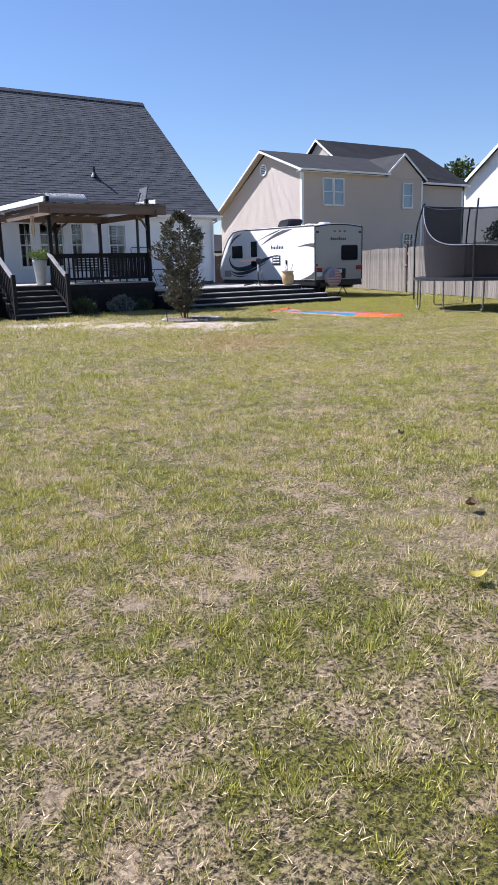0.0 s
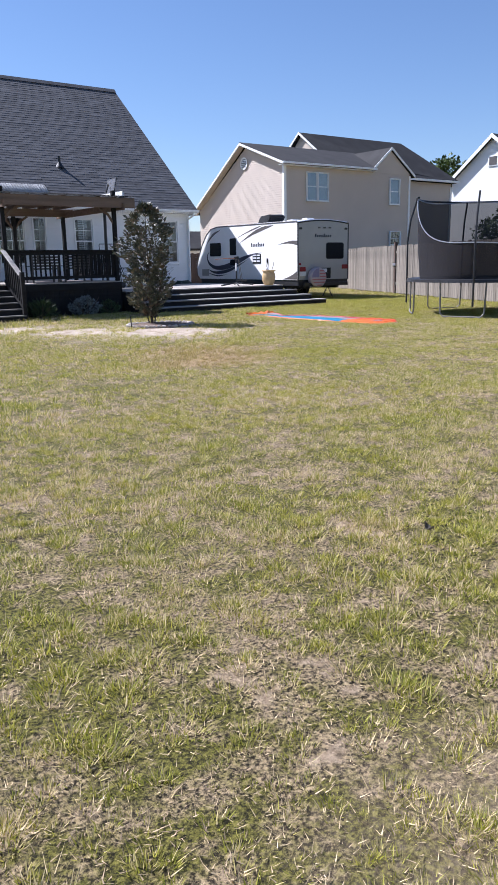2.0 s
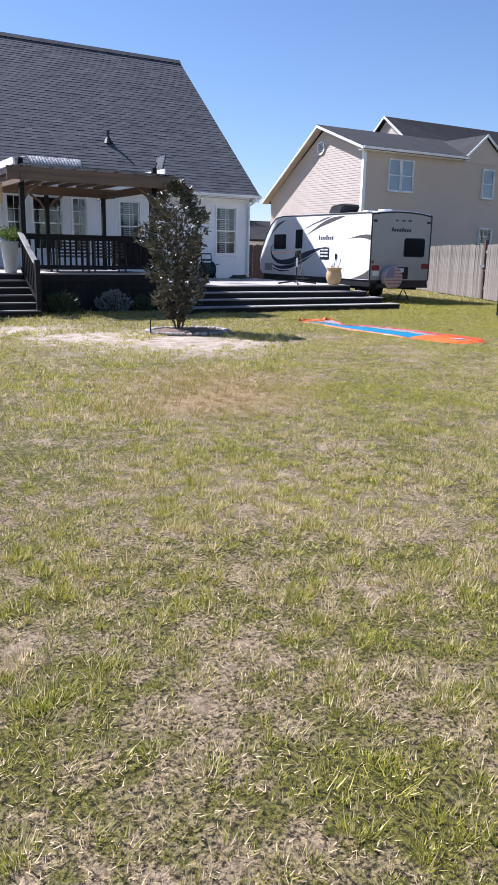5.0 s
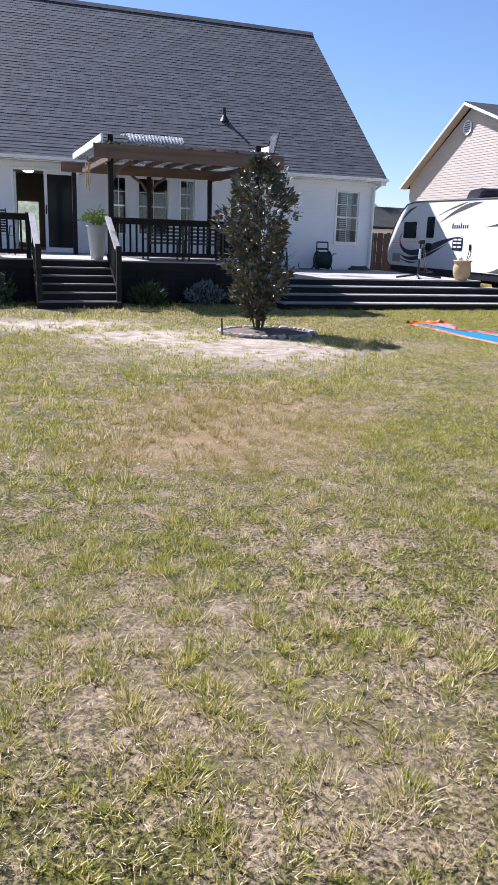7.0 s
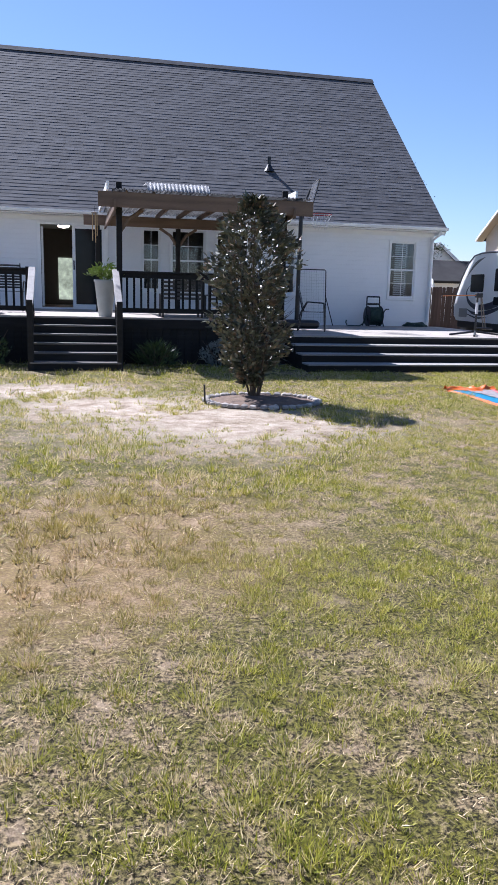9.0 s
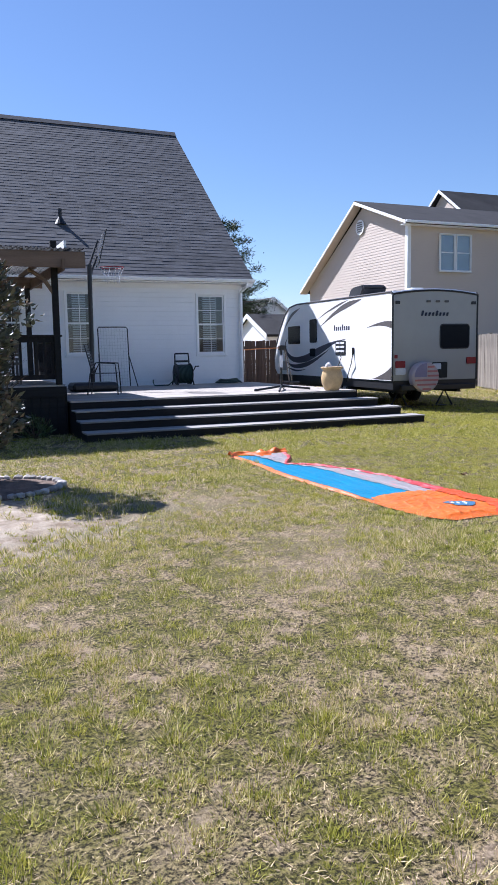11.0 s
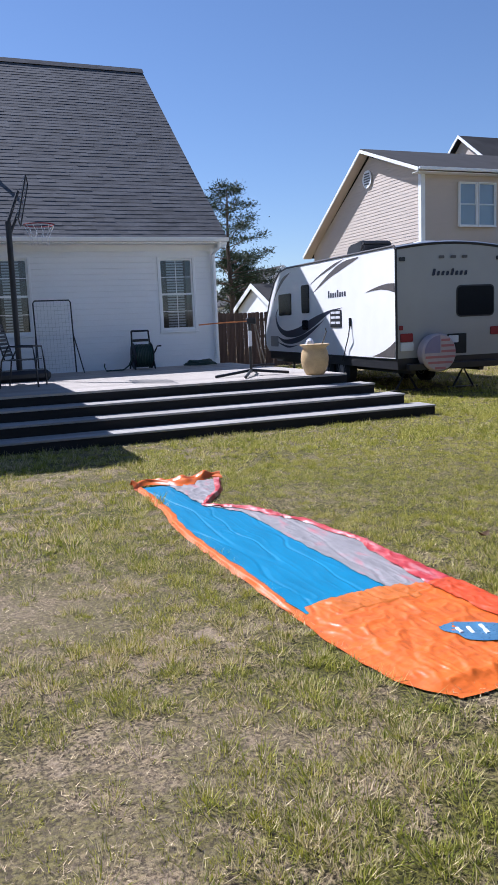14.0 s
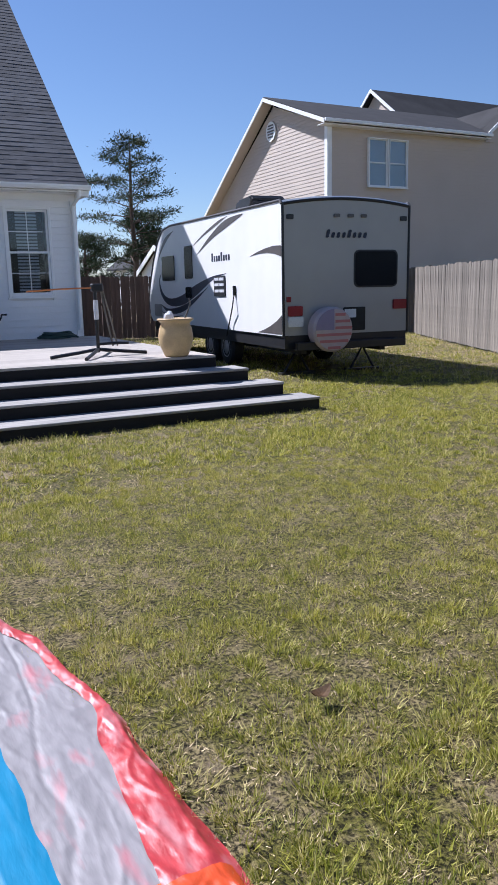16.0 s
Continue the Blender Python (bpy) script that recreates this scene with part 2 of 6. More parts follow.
def lawn_material(name, blades):
    """Patchy lawn: green turf, straw thatch, brown dead grass and pale bare sand. Soil under it, or the blades."""
    m = bpy.data.materials.new(name)
    m.use_nodes = True
    t = m.node_tree
    L, N = t.links, t.nodes
    b = N["Principled BSDF"]
    b.inputs["Roughness"].default_value = 0.85 if not blades else 0.55
    b.inputs["Specular IOR Level"].default_value = 0.2 if not blades else 0.35
    geo = N.new("ShaderNodeNewGeometry")
    pos = geo.outputs["Position"]

    def noise_at(scale, detail=4, rough=0.55):
        n = N.new("ShaderNodeTexNoise")
        n.inputs["Scale"].default_value, n.inputs["Detail"].default_value, n.inputs["Roughness"].default_value = scale, detail, rough
        L.new(pos, n.inputs["Vector"])
        return n.outputs["Fac"]

    def rng(src, a, c, lo=0.0, hi=1.0):
        n = N.new("ShaderNodeMapRange")
        n.inputs[1].default_value, n.inputs[2].default_value, n.inputs[3].default_value, n.inputs[4].default_value = a, c, lo, hi
        L.new(src, n.inputs[0])
        return n.outputs[0]

    def mixc(f, a, c):
        n = N.new("ShaderNodeMixRGB")
        L.new(f, n.inputs[0])
        for k, v in ((1, a), (2, c)):
            if isinstance(v, tuple):
                n.inputs[k].default_value = (*v, 1)
            else:
                L.new(v, n.inputs[k])
        return n.outputs[0]

    def ellipse(cx, cy, rx, ry, soft):
        mp = N.new("ShaderNodeMapping")
        mp.inputs["Location"].default_value = (-cx / rx, -cy / ry, 0)
        mp.inputs["Scale"].default_value = (1 / rx, 1 / ry, 0)
        L.new(pos, mp.inputs["Vector"])
        ln = N.new("ShaderNodeVectorMath")
        ln.operation = "LENGTH"
        L.new(mp.outputs[0], ln.inputs[0])
        ad = N.new("ShaderNodeMath")
        ad.operation = "MULTIPLY_ADD"
        L.new(noise_at(1.6, 5, 0.65), ad.inputs[0])
        ad.inputs[1].default_value = 1.5
        L.new(ln.outputs["Value"], ad.inputs[2])
        return rng(ad.outputs[0], 1.75 + soft, 1.75 - soft)

    def patches(col, tint, spots, soft=0.30, strength=1.0):
        for e in spots:
            f = ellipse(*e, soft)
            if strength < 1:
                f = rng(f, 0, 1, 0, strength)
            col = mixc(f, col, tint)
        return col

    mixnoise = N.new("ShaderNodeMath")
    mixnoise.operation = "MULTIPLY_ADD"
    L.new(noise_at(8.0, 5, 0.66), mixnoise.inputs[0])
    mixnoise.inputs[1].default_value = 0.6
    half = N.new("ShaderNodeMath")
    half.operation = "MULTIPLY"
    half.inputs[1].default_value = 0.4
    L.new(noise_at(1.9, 3, 0.55), half.inputs[0])
    L.new(half.outputs[0], mixnoise.inputs[2])
    dry = mixnoise.outputs[0]
    brown = mixc(rng(noise_at(9, 4), 0.3, 0.7), (0.31, 0.195, 0.090), (0.48, 0.325, 0.17))
    if blades:
        rnd = geo.outputs["Random Per Island"]
        ad = N.new("ShaderNodeMath")
        ad.operation = "MULTIPLY_ADD"
        L.new(rnd, ad.inputs[0])
        ad.inputs[1].default_value = 0.34
        L.new(dry, ad.inputs[2])
        green = mixc(rng(noise_at(0.6), 0.35, 0.65), (0.215, 0.235, 0.017), (0.355, 0.325, 0.028))
        green = mixc(rng(noise_at(13, 3), 0.36, 0.60), (0.150, 0.178, 0.014), green)
        green = mixc(rng(rnd, 0.25, 1.0), green, (0.66, 0.60, 0.11))
        straw = mixc(rng(rnd, 0.2, 0.9), (0.42, 0.31, 0.14), (0.76, 0.62, 0.36))
        col = mixc(rng(ad.outputs[0], 0.68, 0.77), green, straw)
        col = patches(col, brown, BROWN, 0.6, 0.5)
        col = patches(col, green, LUSH, 0.6, 0.75)
        L.new(col, b.inputs["Base Color"])
        tr = N.new("ShaderNodeBsdfTranslucent")
        L.new(col, tr.inputs["Color"])
        mx = N.new("ShaderNodeMixShader")
        mx.inputs[0].default_value = 0.34
        L.new(b.outputs[0], mx.inputs[1])
        L.new(tr.outputs[0], mx.inputs[2])
        L.new(mx.outputs[0], N["Material Output"].inputs["Surface"])
        return m
    # soil and thatch; the near-black ends paint shade into gaps between tufts
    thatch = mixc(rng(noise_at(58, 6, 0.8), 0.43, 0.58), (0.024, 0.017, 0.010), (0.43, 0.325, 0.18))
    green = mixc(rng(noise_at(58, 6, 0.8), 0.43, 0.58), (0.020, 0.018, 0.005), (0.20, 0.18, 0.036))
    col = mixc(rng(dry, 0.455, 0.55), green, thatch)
    bare = mixc(rng(noise_at(24, 5, 0.7), 0.3, 0.7), (0.16, 0.11, 0.065), (0.52, 0.40, 0.27))
    col = mixc(rng(dry, 0.565, 0.63), col, bare)
    col = patches(col, green, LUSH, 0.6, 0.6)
    col = patches(col, brown, BROWN, 0.6, 0.4)
    col = patches(col, bare, BARE, 0.6, 0.35)
    sand = mixc(rng(noise_at(3.2, 7, 0.78), 0.38, 0.62), (0.25, 0.185, 0.125), (0.63, 0.535, 0.43))
    col = patches(col, sand, SAND, 0.45, 0.85)
    L.new(col, b.inputs["Base Color"])
    bp = N.new("ShaderNodeBump")
    bp.inputs["Strength"].default_value, bp.inputs["Distance"].default_value = 0.9, 0.03
    L.new(noise_at(40, 5, 0.8), bp.inputs["Height"])
    L.new(bp.outputs[0], b.inputs["Normal"])
    return m


# bare sand: centre and half-axes
SAND = ((-7.8, -11.4, 1.7, 1.5), (-9.9, -8.8, 1.3, 0.9), (-8.9, -10.2, 1.2, 1.0))
BROWN = ((-9.15, -15.1, 0.9, 1.0), (-9.9, -15.9, 0.7, 0.6))
BARE = ((-5.1, -11.75, 0.65, 0.6), (-4.8, -13.2, 0.55, 0.4), (-5.4, -13.9, 0.5, 0.45), (-10.8, -18.4, 0.6, 0.5), (-10.3, -19.0, 0.45, 0.35), (-13.9, -23.6, 0.5, 0.4))     # thin, dead turf
LUSH = ((-1.2, -10.2, 2.6, 3.4), (2.5, -6.0, 3.0, 4.0), (-7.9, -16.1, 0.8, 0.9))     # greener turf
STRAW = material("dry_grass_strand", (0.52, 0.405, 0.24), 0.75, vary=0.4, scale=2.5, fine=30, bump=0, island=0.62, spec=0.2,
                 second=(0.24, 0.17, 0.11), blend=0.40)
GROUND = lawn_material("lawn_soil_gap_shade", False)
BLADE = lawn_material("grass_blades", True)


# ---------------------------------------------------------------- builders
def part(name, bm, mat, parent=None, label="", smooth=False):
    me = bpy.data.meshes.new(name)
    bm.to_mesh(me)
    bm.free()
    me.materials.append(mat)
    if smooth:
        me.polygons.foreach_set("use_smooth", [True] * len(me.polygons))
    ob = new(name, me)
    if parent:
        ob.parent = parent
    if label:
        tagged(ob, label)
    return ob


def shared(name, me, parent, m=None):
    ob = new(name, me)
    ob.parent = parent
    if m is not None:
        ob.matrix_basis = m
    return ob


def thing(name, label, category, m=None, group="", kind=""):
    ob = new(name)
    ob.empty_display_size = 0.2
    if m is not None:
        ob.matrix_basis = m
    return tagged(ob, label, category, group, kind)


def box(bm, x0, x1, y0, y1, z0, z1, bevel=0.0, m=None):
    r = bmesh.ops.create_cube(bm, size=1)
    vs = r["verts"]
    for v in vs:
        v.co = Vector(((x0 + x1) / 2 + v.co.x * (x1 - x0), (y0 + y1) / 2 + v.co.y * (y1 - y0), (z0 + z1) / 2 + v.co.z * (z1 - z0)))
        if m is not None:
            v.co = m @ v.co
    if bevel:
        es = list({e for v in vs for e in v.link_edges})
        bmesh.ops.bevel(bm, geom=es, offset=bevel, segments=1, affect="EDGES")
    return bm


def bx(*a, **k):
    return box(bmesh.new(), *a, **k)


def tube(bm, pts, r, sides=8, closed=False):
    """A round tube along points; r may be one radius or one per point."""
    pts = [Vector(p) for p in pts]
    n = len(pts)
    rs = r if isinstance(r, (list, tuple)) else [r] * n
    rings = []
    side = None
    for i, p in enumerate(pts):
        if closed:
            d = pts[(i + 1) % n] - pts[i - 1]
        else:
            d = pts[min(i + 1, n - 1)] - pts[max(i - 1, 0)]
        d.normalize()
        if side is None:
            side = d.cross(Vector((0, 0, 1)))
            if side.length < 0.1:
                side = d.cross(Vector((1, 0, 0)))
        side = (side - d * side.dot(d)).normalized()
        up = d.cross(side)
        rings.append([bm.verts.new(p + (side * math.cos(a) + up * math.sin(a)) * rs[i]) for a in (2 * math.pi * k / sides for k in range(sides))])
    for i in range(n if closed else n - 1):
        a, b = rings[i], rings[(i + 1) % n]
        for k in range(sides):
            bm.faces.new((a[k], a[(k + 1) % sides], b[(k + 1) % sides], b[k]))
    if not closed:
        bm.faces.new(rings[0][::-1])
        bm.faces.new(rings[-1])
    return bm


def tb(pts, r, sides=8, closed=False):
    return tube(bmesh.new(), pts, r, sides, closed)


def lathe(bm, profile, centre=(0, 0, 0), sides=28):
    c = Vector(centre)
    rings = [[bm.verts.new(c + Vector((r * math.cos(2 * math.pi * k / sides), r * math.sin(2 * math.pi * k / sides), z))) for k in range(sides)] for r, z in profile]
    for a, b in zip(rings, rings[1:]):
        for k in range(sides):
            bm.faces.new((a[k], a[(k + 1) % sides], b[(k + 1) % sides], b[k]))
    return bm


def prism(bm, outline, axis, d0, d1):
    """An outline in a plane, pushed from d0 to d1 along axis 0, 1 or 2."""
    def at(p, d):
        q = list(p)
        q.insert(axis, d)
        return bm.verts.new(q)
    a, b = [at(p, d0) for p in outline], [at(p, d1) for p in outline]
    n = len(outline)
    for k in range(n):
        bm.faces.new((a[k], a[(k + 1) % n], b[(k + 1) % n], b[k]))
    bm.faces.new(a[::-1])
    bm.faces.new(b)
    bmesh.ops.recalc_face_normals(bm, faces=bm.faces)
    return bm


def mesh_from(name, verts, faces, mat):
    me = bpy.data.meshes.new(name)
    verts, faces = np.asarray(verts, np.float32), np.asarray(faces, np.int32)
    k = faces.shape[1]
    me.vertices.add(len(verts))
    me.vertices.foreach_set("co", verts.ravel())
    me.loops.add(faces.size)
    me.loops.foreach_set("vertex_index", faces.ravel())
    me.polygons.add(len(faces))
    me.polygons.foreach_set("loop_start", np.arange(0, faces.size, k, dtype=np.int32))
    me.polygons.foreach_set("loop_total", np.full(len(faces), k, np.int32))
    me.materials.append(mat)
    me.update(calc_edges=True)
    return me


def leaf_cloud(centres, normals, length, width, rng, fold=0.25):
    """Pointed leaves, four triangles each, at centres; their tips lean along normals."""
    n = len(centres)
    d = normals + rng.normal(0, 0.55, (n, 3))
    d /= np.linalg.norm(d, axis=1)[:, None]
    s = np.cross(d, rng.normal(0, 1, (n, 3)))
    s /= np.linalg.norm(s, axis=1)[:, None]
    u = np.cross(d, s)
    ln = length * rng.uniform(0.6, 1.25, (n, 1))
    wd = width * rng.uniform(0.7, 1.2, (n, 1))
    base, tip = centres, centres + d * ln
    mid = centres + d * ln * 0.5
    left, right = mid + s * wd / 2 + u * wd * fold, mid - s * wd / 2 + u * wd * fold
    v = np.stack([base, left, tip, mid, right], 1).reshape(-1, 3)
    o = np.arange(n)[:, None] * 5
    f = np.concatenate([o + np.array([[0, 3, 1]]), o + np.array([[3, 2, 1]]), o + np.array([[0, 4, 3]]), o + np.array([[3, 4, 2]])], 0)
    return v, f


# ---------------------------------------------------------------- ground
def ground():
    xs = np.concatenate([[-400, -120, -60], np.arange(-30, 40.1, 1.0), [60, 120, 400]])
    ys = np.concatenate([[-400, -120, -60], np.arange(-36, 40.1, 1.0), [60, 120, 400]])
    vs, fs = [], []
    for j, y in enumerate(ys):
        for i, x in enumerate(xs):
            vs.append((x, y, 0.012 * noise.noise(Vector((x * 0.45, y * 0.45, 3.0)))))
    w = len(xs)
    for j in range(len(ys) - 1):
        for i in range(w - 1):
            a = j * w + i
            fs.append((a, a + 1, a + w + 1, a + w))
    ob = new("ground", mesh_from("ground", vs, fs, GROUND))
    return tagged(ob, "patchy yard lawn with straw and bare sand", "lawn", kind="structure")


ground()

# ---------------------------------------------------------------- the white house
DECK_Z, PORCH_Z = 0.58, 0.86
EAVE_Z, RIDGE_Z, RIDGE_Y = 3.14, 8.20, 5.56
HOUSE_X0 = -22.0
house = thing("house", "white vinyl-sided house with a steep dark shingle roof", "house")
# openings of the back wall: x0, x1, z0, z1
OPEN = [(-1.21, -0.48, 1.33, 2.79), (-4.45, -3.80, 1.36, 2.81), (-5.88, -5.45, 1.36, 2.84), (-7.02, -6.16, 1.36, 2.84),
        (-7.73, -7.29, 1.36, 2.84), (-10.17, -8.60, 0.88, 2.84), (-12.50, -11.13, 1.41, 2.86)]


def spans(z0, z1):
    """Stretches of the back wall that no opening cuts between two heights."""
    cuts = sorted((a, b) for a, b, c, d in OPEN if c < z1 and d > z0)
    x, out = HOUSE_X0, []
    for a, b in cuts:
        out.append((x, a))
        x = b
    return out + [(x, 0.0)]


def house_walls():
    bm = bmesh.new()
    zs = sorted({0.0, EAVE_Z} | {o[2] for o in OPEN} | {o[3] for o in OPEN})
    for z0, z1 in zip(zs, zs[1:]):
        for a, b in spans(z0 + 1e-4, z1 - 1e-4):
            box(bm, a, b, 0.012, 0.15, z0, z1)
    part("wall_back", bm, SIDING, house)
    course, z = 0.113, 0.45
    while z < EAVE_Z - 0.1:
        for a, b in spans(z, z + course):
            if b - a < 0.02:
                continue
            bm = bmesh.new()
            v = [[bm.verts.new((x, y, zz)) for y, zz in ((0.013, z), (-0.019, z), (-0.018, z + 0.008), (0.004, z + course), (0.013, z + course))] for x in (a, b)]
            for k in range(5):
                bm.faces.new((v[0][k], v[0][(k + 1) % 5], v[1][(k + 1) % 5], v[1][k]))
            bm.faces.new(v[0]), bm.faces.new(v[1][::-1])
            part("siding_board", bm, SIDING, house)
        z += course
    # gable end
    bm = bmesh.new()
    prism(bm, [(0.15, 0.0), (2 * RIDGE_Y - 0.15, 0.0), (2 * RIDGE_Y - 0.15, EAVE_Z), (RIDGE_Y, RIDGE_Z - 0.35), (0.15, EAVE_Z)], 0, -0.15, 0.0)
    part("wall_gable", bm, SIDING, house)
    part("wall_front", bx(HOUSE_X0, -0.15, 2 * RIDGE_Y - 0.15, 2 * RIDGE_Y, 0, EAVE_Z), SIDING, house)
    part("wall_far_gable", bx(HOUSE_X0 - 0.15, HOUSE_X0, 0.0, 2 * RIDGE_Y, 0, EAVE_Z), SIDING, house)
    part("corner_trim", bx(-0.09, 0.022, -0.028, 0.09, 0.45, EAVE_Z - 0.05, bevel=0.004), TRIM, house)


def house_roof():
    slope = math.atan2(RIDGE_Z - 3.15, RIDGE_Y + 0.4)
    run = math.hypot(RIDGE_Z - 3.15, RIDGE_Y + 0.4)
    x0, x1 = HOUSE_X0 - 0.3, 0.17
    for sgn in (0, 1):
        m = pose(0, -0.4, 3.15, math.degrees(slope)) if not sgn else Matrix.Translation((0, 2 * RIDGE_Y, 0)) @ Matrix.Diagonal((1, -1, 1, 1)) @ pose(0, -0.4, 3.15, math.degrees(slope))
        part("roof_deck", bx(x0, x1, 0.0, run, -0.14, -0.012, m=m), SHINGLE, house)
    # overlapping shingle courses on the back slope, cut into tabs of uneven width and lift
    m = pose(0, -0.4, 3.15, math.degrees(slope))
    rng = np.random.default_rng(4)
    step = 0.143
    n = int(run / step)
    for i in range(n):
        y = i * step - 0.02
        bm = bmesh.new()
        x = x0
        while x < x1 - 1e-6:
            xe = min(x + rng.uniform(0.16, 0.46), x1)
            w, h = rng.uniform(-0.006, 0.006), 0.0045 + rng.uniform(-0.0025, 0.004)
            p = [bm.verts.new(m @ Vector(c)) for e in (x, xe) for c in ((e, y + w, -0.010), (e, y + w, h), (e, y + step + 0.03, -0.002))]
            bm.faces.new((p[0], p[3], p[4], p[1]))
            bm.faces.new((p[1], p[4], p[5], p[2]))
            x = xe
        part("shingle_course", bm, SHINGLE, house)
    part("ridge_cap", prism(bmesh.new(), [(RIDGE_Y - 0.16, RIDGE_Z - 0.10), (RIDGE_Y, RIDGE_Z + 0.05), (RIDGE_Y + 0.16, RIDGE_Z - 0.10), (RIDGE_Y, RIDGE_Z - 0.02)], 0, x0, x1 + 0.01), SHINGLE, house, "dark ridge cap shingles")
    part("gutter", prism(bmesh.new(), [(-0.40, 3.145), (-0.52, 3.15), (-0.52, 3.125), (-0.50, 3.075), (-0.41, 3.07)], 0, x0, x1), TRIM, house, "white gutter")
    part("soffit", bx(x0, x1 - 0.02, -0.41, 0.0, 3.045, 3.065), TRIM, house)
    part("frieze_board", bx(HOUSE_X0, 0.0, -0.03, -0.014, 2.93, 3.045), TRIM, house)
    for s in (0, 1):
        bm = bmesh.new()
        mm = m if not s else Matrix.Translation((0, 2 * RIDGE_Y, 0)) @ Matrix.Diagonal((1, -1, 1, 1)) @ m
        box(bm, x1 - 0.03, x1 - 0.002, -0.05, run, -0.20, -0.015, m=mm)
        part("rake_board", bm, TRIM, house)
    part("rake_soffit_return", bx(0.0, x1 - 0.03, -0.40, 0.12, 2.98, 3.045), TRIM, house)
    part("downspout", tb([(-0.02, -0.44, 3.10), (-0.02, -0.40, 2.98), (-0.045, -0.075, 2.85), (-0.045, -0.075, 0.70)], 0.038, 8), TRIM, house, "white downspout")
    p = m @ Vector((-4.25, 2.25, 0))
    part("vent_pipe", tb([p - Vector((0, 0, 0.1)), p + Vector((0, 0, 0.32))], 0.045, 10), METAL_BLACK, house, "black plumbing vent pipe")
    part("pipe_flashing", lathe(bmesh.new(), [(0.16, -0.06), (0.09, 0.05), (0.05, 0.12)], p, 14), METAL_BLACK, house)


def sash_window(parent, x0, x1, z0, z1, y=0.0, cols=2, rows=2, blind=True, trim=TRIM, casing=0.034, depth=0.05, facing=-1, back=None):
    """A double-hung window with casing, two sashes, muntins, panes and a blind behind."""
    w = thing("window", "", "")
    w.parent = parent
    for key in ("label", "category"):
        if key in w:
            del w[key]
    s = facing
    def yb(a, b):
        return (min(y + s * a, y + s * b), max(y + s * a, y + s * b))
    bm = bmesh.new()
    for a, b, c, d in ((x0 - casing, x0 + 0.012, z0 - casing, z1 + casing), (x1 - 0.012, x1 + casing, z0 - casing, z1 + casing),
                       (x0 + 0.012, x1 - 0.012, z1 - 0.012, z1 + casing), (x0 + 0.012, x1 - 0.012, z0 - casing, z0 + 0.012)):
        box(bm, a, b, *yb(-0.08 if back else -0.02, 0.03), c, d, bevel=0.003)
    part("window_frame", bm, trim, w)
    part("window_sill", bx(x0 - casing - 0.02, x1 + casing + 0.02, *yb(0.0, 0.05), z0 - casing - 0.025, z0 - casing, bevel=0.004), trim, w)
    zm = (z0 + z1) / 2
    for k, (a, b, off) in enumerate(((z0 + 0.012, zm + 0.02, 0.004), (zm - 0.02, z1 - 0.012, -0.02))):
        bm = bmesh.new()
        t = 0.022 if back else 0.034
        for p in ((x0 + 0.012, x0 + 0.012 + t, a, b), (x1 - 0.012 - t, x1 - 0.012, a, b), (x0 + 0.012 + t, x1 - 0.012 - t, a, a + t), (x0 + 0.012 + t, x1 - 0.012 - t, b - t, b)):
            box(bm, p[0], p[1], *yb(off - 0.022, off), p[2], p[3])
        part("sash", bm, trim, w)
        bm = bmesh.new()
        for i in range(1, cols + 1 if cols > 2 else cols):
            xx = x0 + (x1 - x0) * i / cols
            box(bm, xx - 0.007, xx + 0.007, *yb(off - 0.012, off - 0.004), a + t, b - t)
        for i in range(1, rows):
            zz = a + (b - a) * i / rows
            box(bm, x0 + 0.046, x1 - 0.046, *yb(off - 0.013, off - 0.005), zz - 0.007, zz + 0.007)
        if bm.verts:
            part("muntin", bm, trim, w)
        else:
            bm.free()
        pane = part("pane", bx(x0 + 0.044, x1 - 0.044, *yb(off - 0.017, off - 0.013), a + t - 0.002, b - t + 0.002), PANE, w)
        pane.visible_shadow = False
    if blind:
        bm = bmesh.new()
        z = z0 + 0.02
        while z < z1 - 0.03:
            box(bm, x0 + 0.25 * (x1 - x0), x1 - 0.26 * (x1 - x0), *yb(-0.095, -0.075), z, z + 0.032)
            z += 0.055
        part("blind", bm, BLIND, w, "pale slatted blind")
    # by default a dark board paints the unlit room behind the panes
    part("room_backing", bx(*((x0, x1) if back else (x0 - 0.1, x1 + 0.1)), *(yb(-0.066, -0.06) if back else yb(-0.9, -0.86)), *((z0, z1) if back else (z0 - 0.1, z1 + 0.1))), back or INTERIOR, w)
    return w


